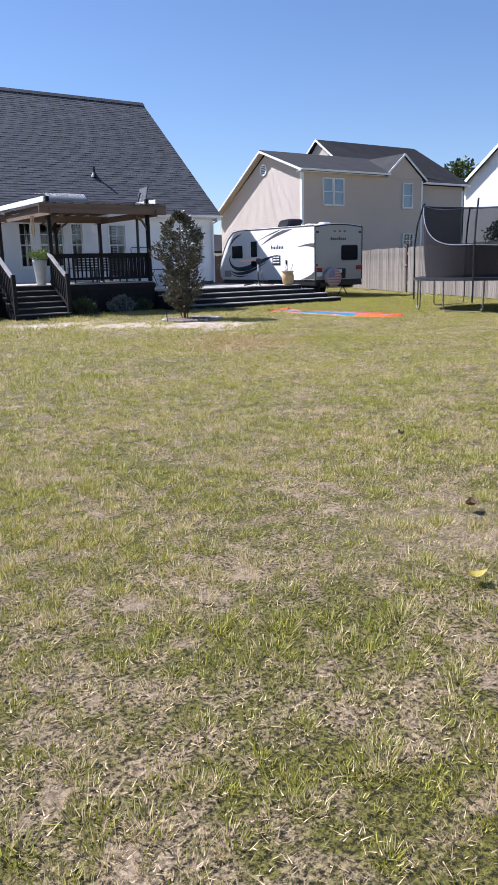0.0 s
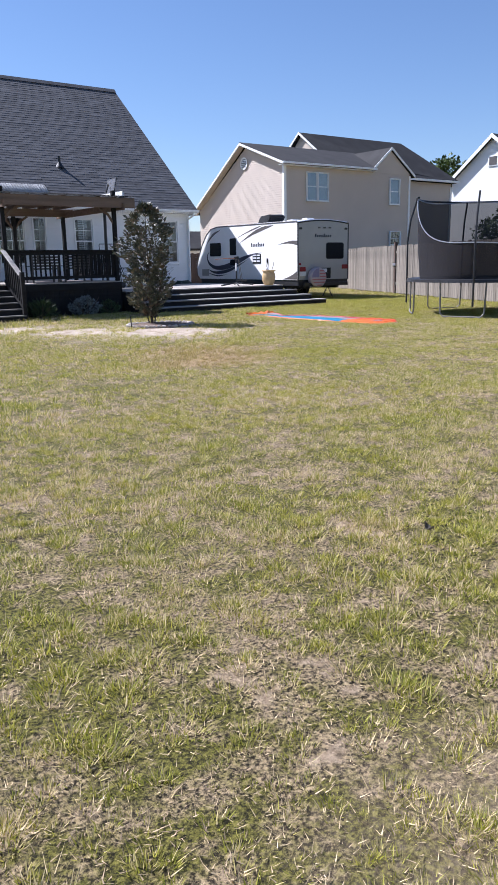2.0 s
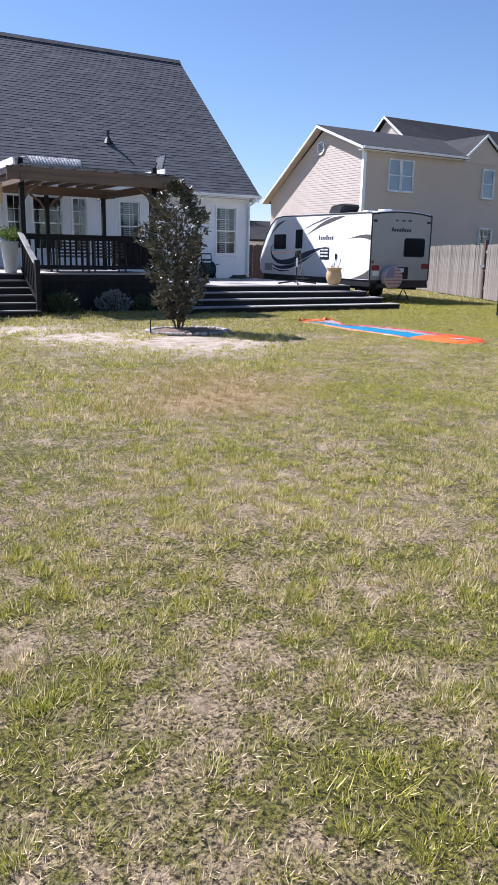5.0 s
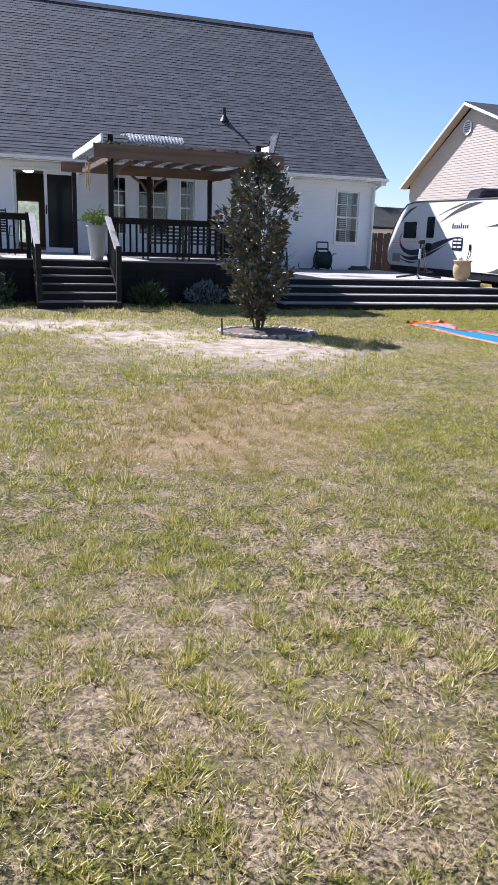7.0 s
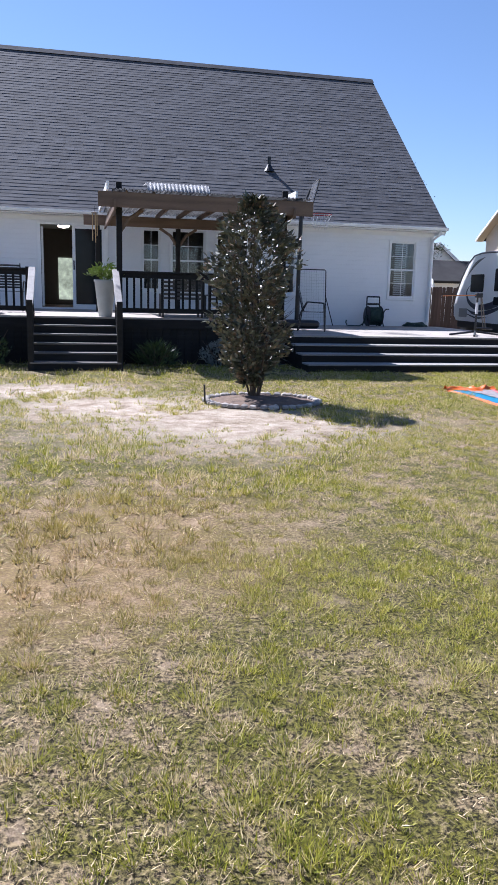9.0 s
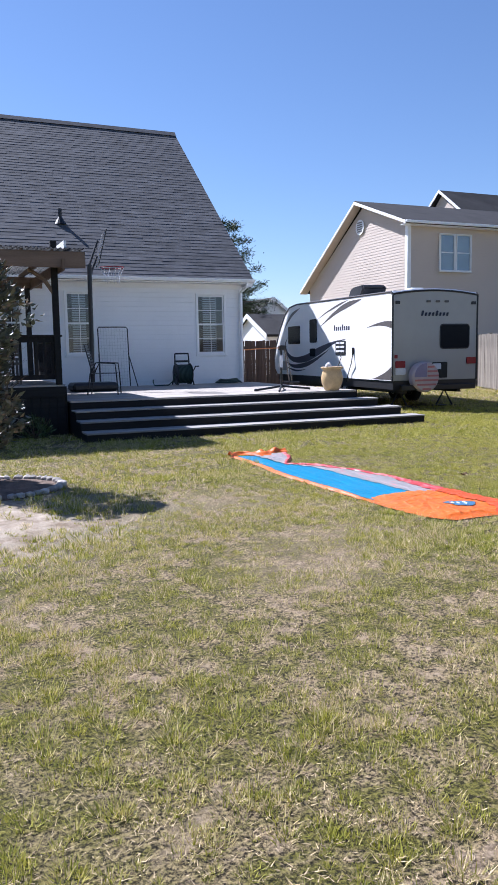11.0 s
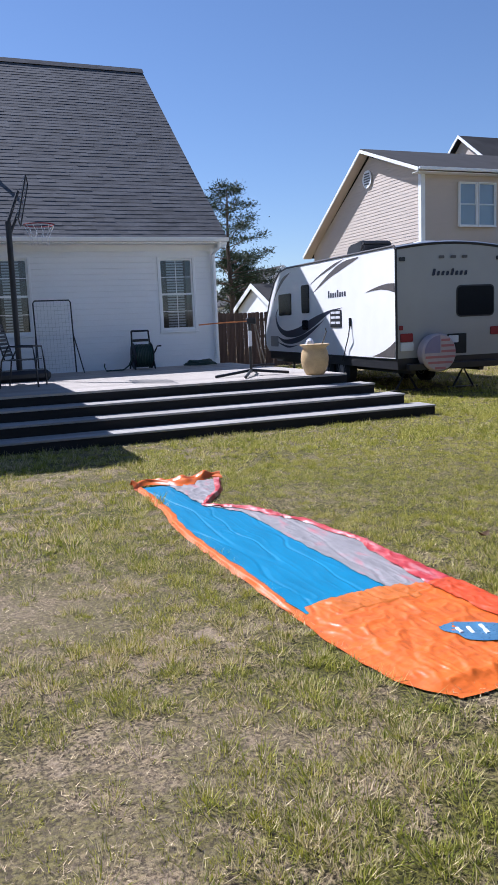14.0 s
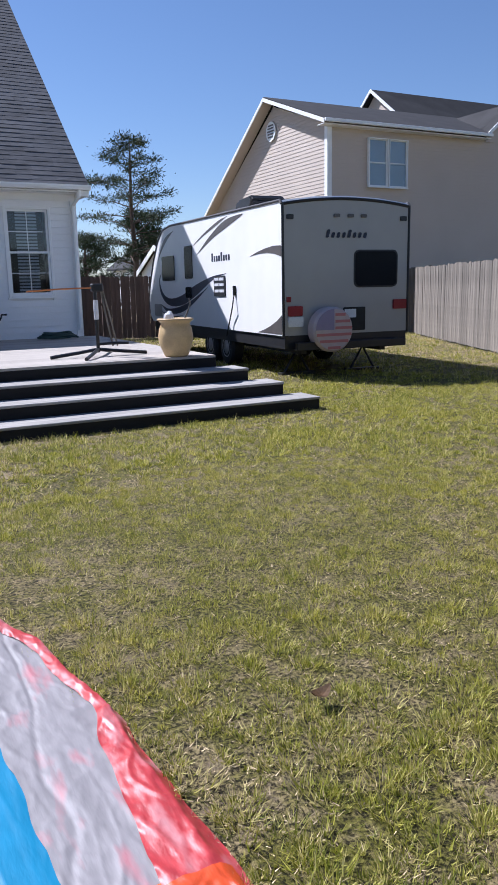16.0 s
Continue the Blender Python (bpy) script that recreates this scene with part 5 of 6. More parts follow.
# ---------------------------------------------------------------- trampoline
def trampoline():
    C, R, H, T = Vector((0.38, -13.0, 0)), 2.0, 0.80, 2.68
    t = thing("trampoline", "round trampoline with black net enclosure and steel legs", "trampoline", Matrix.Translation(C))
    ring = [(R * math.cos(radians(a)), R * math.sin(radians(a)), H) for a in range(0, 360, 8)]
    part("rim", tb(ring, 0.024, 8, True), DULL_STEEL, t, "galvanised steel rim")
    part("jumping_mat", lathe(bmesh.new(), [(0.0, H - 0.02), (R - 0.25, H), (R - 0.25, H - 0.012), (0.0, H - 0.032)], sides=48), RUBBER, t, "black jumping mat")
    part("spring_pad", lathe(bmesh.new(), [(R - 0.28, H + 0.02), (R - 0.02, H + 0.045), (R + 0.05, H + 0.03), (R + 0.06, H - 0.035), (R - 0.28, H)], sides=48), METAL_BLACK, t, "dark spring pad")
    for k in range(6):
        a0 = radians(196 + 60 * k)
        pts = []
        for da, z in ((-0.27, H), (-0.26, 0.10), (-0.22, 0.024), (0.22, 0.024), (0.26, 0.10), (0.27, H)):
            pts.append(((R - 0.02) * math.cos(a0 + da), (R - 0.02) * math.sin(a0 + da), z))
        part("leg", tb(pts, 0.019, 8), DULL_STEEL, t, "bent steel tube leg")
    top = []
    for k in range(5):
        a = radians((127, 204, 281, 358, 60)[k])
        d = Vector((math.cos(a), math.sin(a), 0))
        sag = 0.0
        part("net_pole", tb([d * (R + 0.05) + Vector((0, 0, 0.25)), d * (R + 0.06) + Vector((0, 0, 1.7)), d * (R + 0.0) + Vector((0, 0, 2.2)), d * (R - 0.14) + Vector((0, 0, T))], 0.022, 8), METAL_BLACK, t, "black foam-wrapped net pole")
    # the net hangs in a scoop between poles on the house side
    bm = bmesh.new()
    n = 96
    lo, mid_, hi = [], [], []
    for k in range(n):
        a = 2 * math.pi * k / n
        d = Vector((math.cos(a), math.sin(a), 0))
        deg = math.degrees(a)
        s = 0.5 + 0.5 * math.sin(a * 5)
        fall = min(1.0, max(0.0, (deg - 128) / 66)) if deg < 300 else max(0.0, (352 - deg) / 52)
        drop = 0.05 * s + 1.06 * fall * (2 - fall)
        hi.append(bm.verts.new(d * (R - 0.16) + Vector((0, 0, T - drop))))
        mid_.append(bm.verts.new(d * (R - 0.20 - 0.05 * s) + Vector((0, 0, 1.45 - drop * 0.4))))
        lo.append(bm.verts.new(d * (R - 0.26) + Vector((0, 0, H + 0.02))))
    for a, b in ((lo, mid_), (mid_, hi)):
        for k in range(n):
            bm.faces.new((a[k], a[(k + 1) % n], b[(k + 1) % n], b[k]))
    tops = [v.co.copy() for v in hi]
    part("net", bm, NET, t, "sagging black safety net", smooth=True)
    part("net_hem", tb(tops, 0.012, 6, True), GALV, t, "pale hem of the net")
    part("net_top_rod", tb([((R - 0.14) * math.cos(radians(a)), (R - 0.14) * math.sin(radians(a)), T) for a in range(0, 145, 8)], 0.026, 6), METAL_BLACK, t)


trampoline()

# ---------------------------------------------------------------- plants
def tree_stems(bm, base, top, r0, limbs, rng, spread):
    base, top = Vector(base), Vector(top)
    pts = [base.lerp(top, s) + Vector((rng.uniform(-1, 1), rng.uniform(-1, 1), 0)) * 0.06 * spread * s for s in (0, 0.25, 0.5, 0.75, 1)]
    tube(bm, pts, [r0, r0 * 0.8, r0 * 0.6, r0 * 0.4, r0 * 0.15], 8)
    ends = []
    for k in range(limbs):
        s = rng.uniform(0.2, 0.95)
        p = base.lerp(top, s)
        a = rng.uniform(0, 6.28)
        ln = spread * rng.uniform(0.5, 1.0) * (1.15 - s * 0.7)
        q = p + Vector((math.cos(a) * ln, math.sin(a) * ln, ln * rng.uniform(0.3, 0.9)))
        m = p.lerp(q, 0.5) + Vector((0, 0, -0.08 * ln))
        tube(bm, [p, m, q], [r0 * 0.4 * (1.1 - s), r0 * 0.25 * (1.1 - s), r0 * 0.06], 6)
        ends.append((p, q))
    return ends


def magnolia():
    t = thing("magnolia_tree", "small dense evergreen magnolia with dark glossy leaves", "tree", Matrix.Translation((-7.12, -9.72, 0)))
    rng = random.Random(11)
    bm = bmesh.new()
    ends = tree_stems(bm, (0, 0, 0), (-0.05, 0, 2.35), 0.03, 34, rng, 0.62)
    for k in range(5):
        a = k * 1.3
        ends += tree_stems(bm, (0.05 * math.cos(a), 0.05 * math.sin(a), 0), (0.42 * math.cos(a), 0.42 * math.sin(a), rng.uniform(1.3, 1.9)), 0.016, 10, rng, 0.42)
    part("trunk", bm, BARK, t, "several slender grey stems")
    r = np.random.default_rng(5)
    n = 5600
    z = r.uniform(0.20, 2.5, n)
    prof = np.interp(z, [0.25, 0.55, 0.95, 1.15, 1.5, 1.9, 2.2, 2.48], [0.10, 0.34, 0.42, 0.30, 0.46, 0.48, 0.34, 0.08])
    a = r.uniform(0, 2 * math.pi, n)
    lump = 1 + 0.28 * np.sin(a * 3 + z * 4) + 0.2 * np.sin(a * 5 - z * 7) + 0.16 * np.sin(z * 11 + a)
    rad = prof * lump * np.sqrt(r.uniform(0.25, 1.0, n))
    c = np.stack([rad * np.cos(a) - 0.06, rad * np.sin(a), z], 1)
    nm = np.stack([np.cos(a), np.sin(a), np.full(n, 0.5)], 1)
    keep = (np.sin(c[:, 0] * 9 + 1) * np.sin(c[:, 1] * 8) * np.sin(c[:, 2] * 7 + 2)) > -0.42
    v, f = leaf_cloud(c[keep], nm[keep], 0.108, 0.047, r)
    ob = new("crown", mesh_from("crown", v, f, LEAF))
    ob.parent = t
    tagged(ob, "glossy leaves with rusty undersides")
    # stone ring and mulch
    bed = thing("tree_bed", "ring of small pale stones round mulch", "garden bed", Matrix.Translation((-7.08, -10.0, 0)))
    bm = lathe(bmesh.new(), [(0.0, 0.055), (0.45, 0.045), (0.72, 0.012), (0.76, -0.01)], sides=36)
    for vv in bm.verts:
        vv.co.y *= 0.85
        vv.co.z += 0.012 * noise.noise(vv.co * 9)
    part("mulch", bm, SOIL, bed, "dark mulch")
    for k in range(46):
        a = 2 * math.pi * k / 46 + rng.uniform(-0.04, 0.04)
        bm = bmesh.new()
        bmesh.ops.create_icosphere(bm, subdivisions=1, radius=0.05)
        for vv in bm.verts:
            vv.co = Vector((vv.co.x * rng.uniform(0.8, 1.4), vv.co.y * rng.uniform(0.7, 1.2), vv.co.z * rng.uniform(0.5, 0.9)))
            vv.co += Vector((0.72 * math.cos(a), 0.61 * math.sin(a), 0.025))
        part("edging_stone", bm, STONE, bed)
    part("bed_stake", tb([(-0.75, -0.1, 0), (-0.76, -0.1, 0.24)], 0.012, 6), METAL_BLACK, bed)


magnolia()


def shrub(x, y, h, w, mat, label, n=420, leaf=(0.13, 0.022), seed=1, strappy=True):
    t = thing("shrub", label, "plant", Matrix.Translation((x, y, 0)))
    r = np.random.default_rng(seed)
    bm = bmesh.new()
    for k in range(7):
        a = k * 0.9
        tube(bm, [(0, 0, 0), (0.3 * w * math.cos(a), 0.3 * w * math.sin(a), h * 0.5), (0.45 * w * math.cos(a), 0.45 * w * math.sin(a), h * 0.85)], [0.012, 0.008, 0.003], 5)
    part("stem", bm, BARK, t)
    a = r.uniform(0, 2 * math.pi, n)
    z = r.uniform(0.02, 1.0, n)
    rad = w * 0.5 * np.sqrt(r.uniform(0.05, 1, n)) * np.sin(np.pi * np.clip(z * 0.75 + 0.2, 0, 1))
    c = np.stack([rad * np.cos(a), rad * np.sin(a), z * h * 0.85], 1)
    nm = np.stack([np.cos(a) * 0.8, np.sin(a) * 0.8, np.full(n, 0.9)], 1)
    v, f = leaf_cloud(c, nm, leaf[0], leaf[1], r)
    ob = new("foliage", mesh_from("foliage", v, f, mat))
    ob.parent = t
    return t


shrub(-10.95, -5.55, 0.75, 1.0, SHRUB, "leafy green shrub before the porch skirt", 700, (0.10, 0.035), 2)
shrub(-11.9, -5.6, 0.5, 0.8, SHRUB, "low green shrub before the porch skirt", 400, (0.12, 0.03), 3)
shrub(-7.95, -5.45, 0.42, 0.75, SHRUB, "low spiky green plant beside the stair", 420, (0.22, 0.022), 4)
shrub(-6.7, -5.4, 0.55, 0.9, material("silvery_leaf", (0.22, 0.24, 0.22), 0.7, vary=0.3, scale=20, bump=0, island=0.3), "silvery grey shrub against the dark skirt", 700, (0.08, 0.03), 5)
shrub(-6.0, -5.4, 0.4, 0.6, SHRUB, "low green plant against the dark skirt", 300, (0.10, 0.03), 6)


def pine(x, y, h, seed, bare=0.22, w=2.6):
    t = thing("pine_tree", "tall pine with tufted dark needles and open gaps", "tree", Matrix.Translation((x, y, 0)))
    rng = random.Random(seed)
    r = np.random.default_rng(seed)
    bm = bmesh.new()
    tube(bm, [(0, 0, 0), (0.1, 0, h * 0.3), (-0.05, 0, h * 0.6), (0.05, 0, h * 0.97)], [0.22, 0.18, 0.12, 0.03], 8)
    cs, ns = [], []
    for k in range(46):
        s = bare + (0.99 - bare) * (k + rng.uniform(0, 1)) / 46
        a = rng.uniform(0, 6.28)
        full = math.sin(math.pi * min(1.0, 0.34 + 0.64 * (s - bare) / (1 - bare)))
        ln = w * (0.30 + 0.55 * full) * rng.uniform(0.45, 1.0)
        p = Vector((0, 0, h * s - 0.10 * ln))
        q = p + Vector((math.cos(a) * ln, math.sin(a) * ln, ln * rng.uniform(-0.05, 0.35)))
        m = p.lerp(q, 0.5) + Vector((0, 0, 0.06 * ln))
        tube(bm, [p, m, q], [0.07 * (1.1 - s), 0.05 * (1.1 - s), 0.012], 5)
        for u in (0.5, 0.68, 0.84, 0.94, 1.0):
            e = p.lerp(q, u) + Vector((rng.uniform(-0.22, 0.22), rng.uniform(-0.22, 0.22), rng.uniform(-0.05, 0.18)))
            n = 46
            d = r.normal(0, 1, (n, 3)) * np.array([1.25, 1.25, 0.6]) + np.array([0, 0, 0.35])
            cs.append(np.array(e) + d * 0.16 * r.uniform(0, 1.6, (n, 1)))
            ns.append(d / np.linalg.norm(d, axis=1)[:, None])
    part("trunk", bm, BARK, t)
    v, f = leaf_cloud(np.concatenate(cs), np.concatenate(ns), 0.24, 0.05, r)
    ob = new("crown", mesh_from("crown", v, f, NEEDLE))
    ob.parent = t
    return t


pine(11.6, 30.0, 9.9, 3, bare=0.3, w=4.3)
pine(13.2, 33.0, 6.2, 4, w=2.2)
pine(9.5, 33.0, 4.6, 8, bare=0.1, w=2.4)


def leafy_tree(x, y, h, w, seed, mat=CANOPY, n=2600, label="round broadleaf tree with yellow-green leaves", leaf=0.34):
    t = thing("broadleaf_tree", label, "tree", Matrix.Translation((x, y, 0)))
    rng = random.Random(seed)
    r = np.random.default_rng(seed)
    bm = bmesh.new()
    ends = tree_stems(bm, (0, 0, 0), (0, 0, h * 0.8), 0.03 * h, 16, rng, w * 0.45)
    part("trunk", bm, BARK, t)
    cs, ns = [], []
    for k in range(26):
        a, s = rng.uniform(0, 6.28), rng.uniform(0.0, 1.0)
        rr = w * 0.5 * math.sqrt(rng.uniform(0.1, 1)) * math.sin(math.pi * (0.25 + 0.7 * s))
        c = np.array([rr * math.cos(a), rr * math.sin(a), h * (0.4 + 0.55 * s)])
        d = r.normal(0, 1, (n // 26, 3))
        d /= np.linalg.norm(d, axis=1)[:, None]
        cs.append(c + d * w * 0.15 * r.uniform(0.5, 1.05, (len(d), 1)))
        ns.append(d)
    v, f = leaf_cloud(np.concatenate(cs), np.concatenate(ns), leaf, leaf * 0.6, r)
    ob = new("crown", mesh_from("crown", v, f, mat))
    ob.parent = t
    return t


leafy_tree(52.0, 31.0, 11.3, 9.5, 2, n=6500, leaf=0.42)
leafy_tree(28.6, 7.0, 4.3, 4.2, 3, n=2000, leaf=0.22, mat=SHRUB, label="dark green garden tree behind the fence")
leafy_tree(24.5, 5.0, 3.4, 2.4, 4, n=1200, leaf=0.18, mat=SHRUB, label="dark green garden tree behind the fence")

# ---------------------------------------------------------------- far houses
def gable_house(name, label, x0, x1, y0, y1, ze, zp, wall, ridge="x", over=0.3):
    t = thing(name, label, "house")
    part("wall", bx(x0, x1, y0, y1, 0, ze), wall, t)
    if ridge == "x":
        ym = (y0 + y1) / 2
        part("gable_wall", prism(bmesh.new(), [(y0, ze), (y1, ze), (ym, zp)], 0, x0, x1), wall, t)
        for s, ya in ((0, y0 - over), (1, y1 + over)):
            za = ze - over * (zp - ze) / (ym - y0)
            bm = bmesh.new()
            pts = [(ya, za + 0.02), (ym, zp + 0.02), (ym, zp + 0.16), (ya, za + 0.16)]
            prism(bm, pts, 0, x0 - over, x1 + over)
            part("roof_slope", bm, SHINGLE_FAR, t)
            bm = bmesh.new()
            prism(bm, [(ya, za - 0.10), (ym, zp - 0.10), (ym, zp + 0.17), (ya, za + 0.17)], 0, x0 - over - 0.04, x0 - over)
            part("rake_board", bm, TRIM, t, "white rake board")
    else:
        xm = (x0 + x1) / 2
        part("gable_wall", prism(bmesh.new(), [(x0, ze), (x1, ze), (xm, zp)], 1, y0, y1), wall, t)
        for xa in (x0 - over, x1 + over):
            za = ze - over * (zp - ze) / (xm - x0)
            prism_pts = [(xa, za + 0.02), (xm, zp + 0.02), (xm, zp + 0.16), (xa, za + 0.16)]
            part("roof_slope", prism(bmesh.new(), prism_pts, 1, y0 - over, y1 + over), SHINGLE_FAR, t)
            part("rake_board", prism(bmesh.new(), [(xa, za - 0.1), (xm, zp - 0.1), (xm, zp + 0.17), (xa, za + 0.17)], 1, y0 - over - 0.04, y0 - over), TRIM, t, "white rake board")
    return t


wh = gable_house("white_house", "bright white two-storey gabled house beyond the fence", 30.0, 40.0, 5.6, 12.4, 6.55, 9.2, SIDING)
part("gable_window", bx(29.94, 30.0, 8.6, 9.4, 7.3, 8.0, bevel=0.01), TRIM, wh)
part("gable_pane", bx(29.92, 29.938, 8.7, 9.3, 7.38, 7.92), DECAL_GREY, wh)
sh = gable_house("garden_shed", "low grey-roofed shed beyond the fence", 27.0, 31.5, 2.0, 5.0, 2.6, 3.5, TAN_SIDING, ridge="x")
bh = gable_house("brown_roof_house", "small white-gabled house with dark roof beyond fence", 10.9, 20.0, 21.72, 26.93, 2.25, 3.44, SIDING, ridge="x", over=0.2)
bh2 = gable_house("distant_white_gable_house", "small white gabled house in the distance", 14.0, 20.0, 34.0, 42.0, 2.9, 5.2, SIDING, ridge="y")


def treeline():
    """A far, low wood that closes the view past the houses."""
    r = np.random.default_rng(9)
    cs, ns = [], []
    for k in range(240):
        a = r.uniform(-1.4, 2.2)
        d = r.uniform(95, 130)
        c = np.array([d * math.sin(a), d * math.cos(a), 0])
        if -6 < c[0] < -2:
            continue
        h, w = r.uniform(2.0, 4.2), r.uniform(3, 6)
        n = 60
        q = r.normal(0, 1, (n, 3))
        q /= np.linalg.norm(q, axis=1)[:, None]
        cs.append(c + np.array([0, 0, h * 0.55]) + q * np.array([w * 0.5, w * 0.5, h * 0.5]) * r.uniform(0.6, 1, (n, 1)))
        ns.append(q)
    v, f = leaf_cloud(np.concatenate(cs), np.concatenate(ns), 1.3, 0.9, r)
    tagged(new("far_woods", mesh_from("far_woods", v, f, CANOPY)), "distant low line of green trees", "woods", kind="stuff")


treeline()

# ---------------------------------------------------------------- things on the decks
def clay_pot():
    t = thing("clay_pot", "tan glazed clay pot on the deck corner", "flower pot", Matrix.Translation((-0.21, -5.0, DECK_Z)))
    part("pot_body", lathe(bmesh.new(), [(0.0, 0.0), (0.13, 0.0), (0.15, 0.02), (0.20, 0.14), (0.215, 0.24), (0.20, 0.34), (0.175, 0.40), (0.20, 0.43), (0.225, 0.445), (0.225, 0.46), (0.195, 0.465), (0.17, 0.42), (0.0, 0.38)]), CLAY, t, smooth=True)
    bm = bmesh.new()
    bmesh.ops.create_icosphere(bm, subdivisions=2, radius=0.07)
    for v in bm.verts:
        v.co = Vector((v.co.x * 0.9 - 0.08, v.co.y, v.co.z * 1.25 + 0.47)) + v.co * 0.4 * noise.noise(v.co * 30)
    part("white_bag", bm, LOGO_WHITE, t, "crumpled white bag in the pot")
    part("curved_handle", tb([(0.10, 0, 0.40), (0.16, 0, 0.52), (0.21, 0, 0.64), (0.19, 0, 0.70)], 0.009, 6), DECAL_GREY, t)


def pole_stand():
    t = thing("pole_stand", "black pole stand with curved feet and thin arm", "stand", Matrix.Translation((-1.0, -4.35, DECK_Z)))
    for a in (185, -5, 60, 240):
        c, s = math.cos(radians(a)), math.sin(radians(a))
        part("foot", tb([(0, 0, 0.09), (0.25 * c, 0.25 * s, 0.06), (0.62 * c, 0.62 * s, 0.022)], 0.022, 8), METAL_BLACK, t, "curved black foot")
    part("pole", tb([(0, 0, 0.05), (0, 0, 0.82)], 0.022, 10), METAL_BLACK, t)
    part("sleeve", tb([(0, 0, 0.46), (0, 0, 0.70)], 0.030, 10), LOGO_WHITE, t, "white sleeve on the pole")
    part("head", bx(-0.05, 0.10, -0.05, 0.05, 0.80, 0.90, bevel=0.015), METAL_BLACK, t)
    part("shelf", tb([(0, 0, 0.15), (0.16, 0, 0.16), (0.40, 0.0, 0.15)], 0.018, 8), METAL_BLACK, t)
    part("arm", tb([(0.0, 0, 0.85), (-0.45, -0.05, 0.84), (-0.85, -0.08, 0.82)], 0.011, 6), ROD_ORANGE, t, "thin orange-brown arm")
    part("bristle", tb([(0.08, 0, 0.80), (0.12, 0.02, 0.55), (0.20, 0.02, 0.12)], 0.012, 6), FENCE_GREY, t)
    part("bristle", tb([(0.10, 0, 0.80), (0.17, 0.02, 0.55), (0.26, 0.02, 0.12)], 0.010, 6), FENCE_GREY, t)


def hose_reel():
    t = thing("hose_reel", "green hose reel on a dark cart by the wall", "hose reel", Matrix.Translation((-1.8, -0.55, DECK_Z)))
    part("drum", tb([(-0.17, 0, 0.27), (0.17, 0, 0.27)], 0.20, 20), PLASTIC_GREEN, t)
    for k in range(9):
        x = -0.13 + k * 0.0325
        part("hose_turn", tb([(x, 0.215 * math.cos(radians(a)), 0.27 + 0.215 * math.sin(radians(a))) for a in range(0, 360, 18)], 0.016, 6, True), HOSE, t)
    for x in (-0.20, 0.20):
        part("side_frame", tb([(x, -0.22, 0.02), (x, 0.0, 0.30), (x * 0.9, 0.06, 0.52), (x * 0.85, 0.08, 0.76)], 0.018, 8), METAL_BLACK, t)
        part("strut", tb([(x, 0.24, 0.02), (x, 0.0, 0.30)], 0.018, 8), METAL_BLACK, t)
        part("flange", lathe(bmesh.new(), [(0, 0), (0.25, 0), (0.26, 0.01), (0.25, 0.02), (0, 0.02)], sides=24), METAL_BLACK, t).matrix_basis = pose(x * 0.88 - 0.01, 0, 0.27, 0, 90, 0)
    part("handle", tb([(-0.17, 0.08, 0.76), (0.17, 0.08, 0.76)], 0.02, 8), METAL_BLACK, t)
    part("tool_tray", bx(-0.16, 0.16, 0.0, 0.12, 0.55, 0.60, bevel=0.01), METAL_BLACK, t)
    part("crank", tb([(0.22, 0, 0.27), (0.30, 0, 0.40), (0.30, -0.08, 0.45), (0.38, -0.08, 0.45)], 0.015, 6), METAL_BLACK, t)
    part("loose_hose", tb([(-0.20, -0.1, 0.30), (-0.30, -0.12, 0.10), (-0.42, -0.14, 0.02), (-0.75, -0.10, 0.016), (-0.78, -0.08, 0.10), (-0.77, -0.08, 0.16)], 0.016, 6), HOSE, t)
    g = thing("garden_hose", "coiled dark green hose lying on the deck", "hose", Matrix.Translation((-0.55, -0.4, DECK_Z)))
    pts = []
    for k in range(90):
        a = k * 0.35
        pts.append(((0.36 - 0.0016 * k) * math.cos(a), (0.17 - 0.0008 * k) * math.sin(a), 0.016 + 0.0011 * k + 0.008 * math.sin(a * 2.3)))
    part("coil", tb(pts, 0.015, 6), HOSE, g)


def rebound_net():
    t = thing("rebound_net", "dark tube frame with net leaning by the wall", "sports net", Matrix.Translation((-3.45, -0.55, DECK_Z)))
    part("frame", tb([(-0.36, 0, 0.02), (-0.36, 0.12, 1.36), (-0.33, 0.13, 1.40), (0.31, 0.13, 1.40), (0.34, 0.12, 1.36), (0.34, 0, 0.02)], 0.014, 8), METAL_BLACK, t)
    part("back_leg", tb([(0.34, 0.10, 0.78), (0.44, -0.30, 0.02)], 0.012, 8), METAL_BLACK, t)
    part("back_leg", tb([(-0.36, 0.10, 0.78), (-0.44, -0.30, 0.02)], 0.012, 8), METAL_BLACK, t)
    for k in range(1, 17):
        z = 0.05 + k * 0.078
        part("net_cord", tb([(-0.355, 0.12 * z / 1.4, z), (0.0, 0.12 * z / 1.4 + 0.02, z - 0.012), (0.335, 0.12 * z / 1.4, z)], 0.0022, 4), POT_GREY, t)
    for k in range(1, 11):
        x = -0.36 + k * 0.064
        part("net_cord", tb([(x, 0.0, 0.06), (x, 0.12, 1.39)], 0.0022, 4), POT_GREY, t)


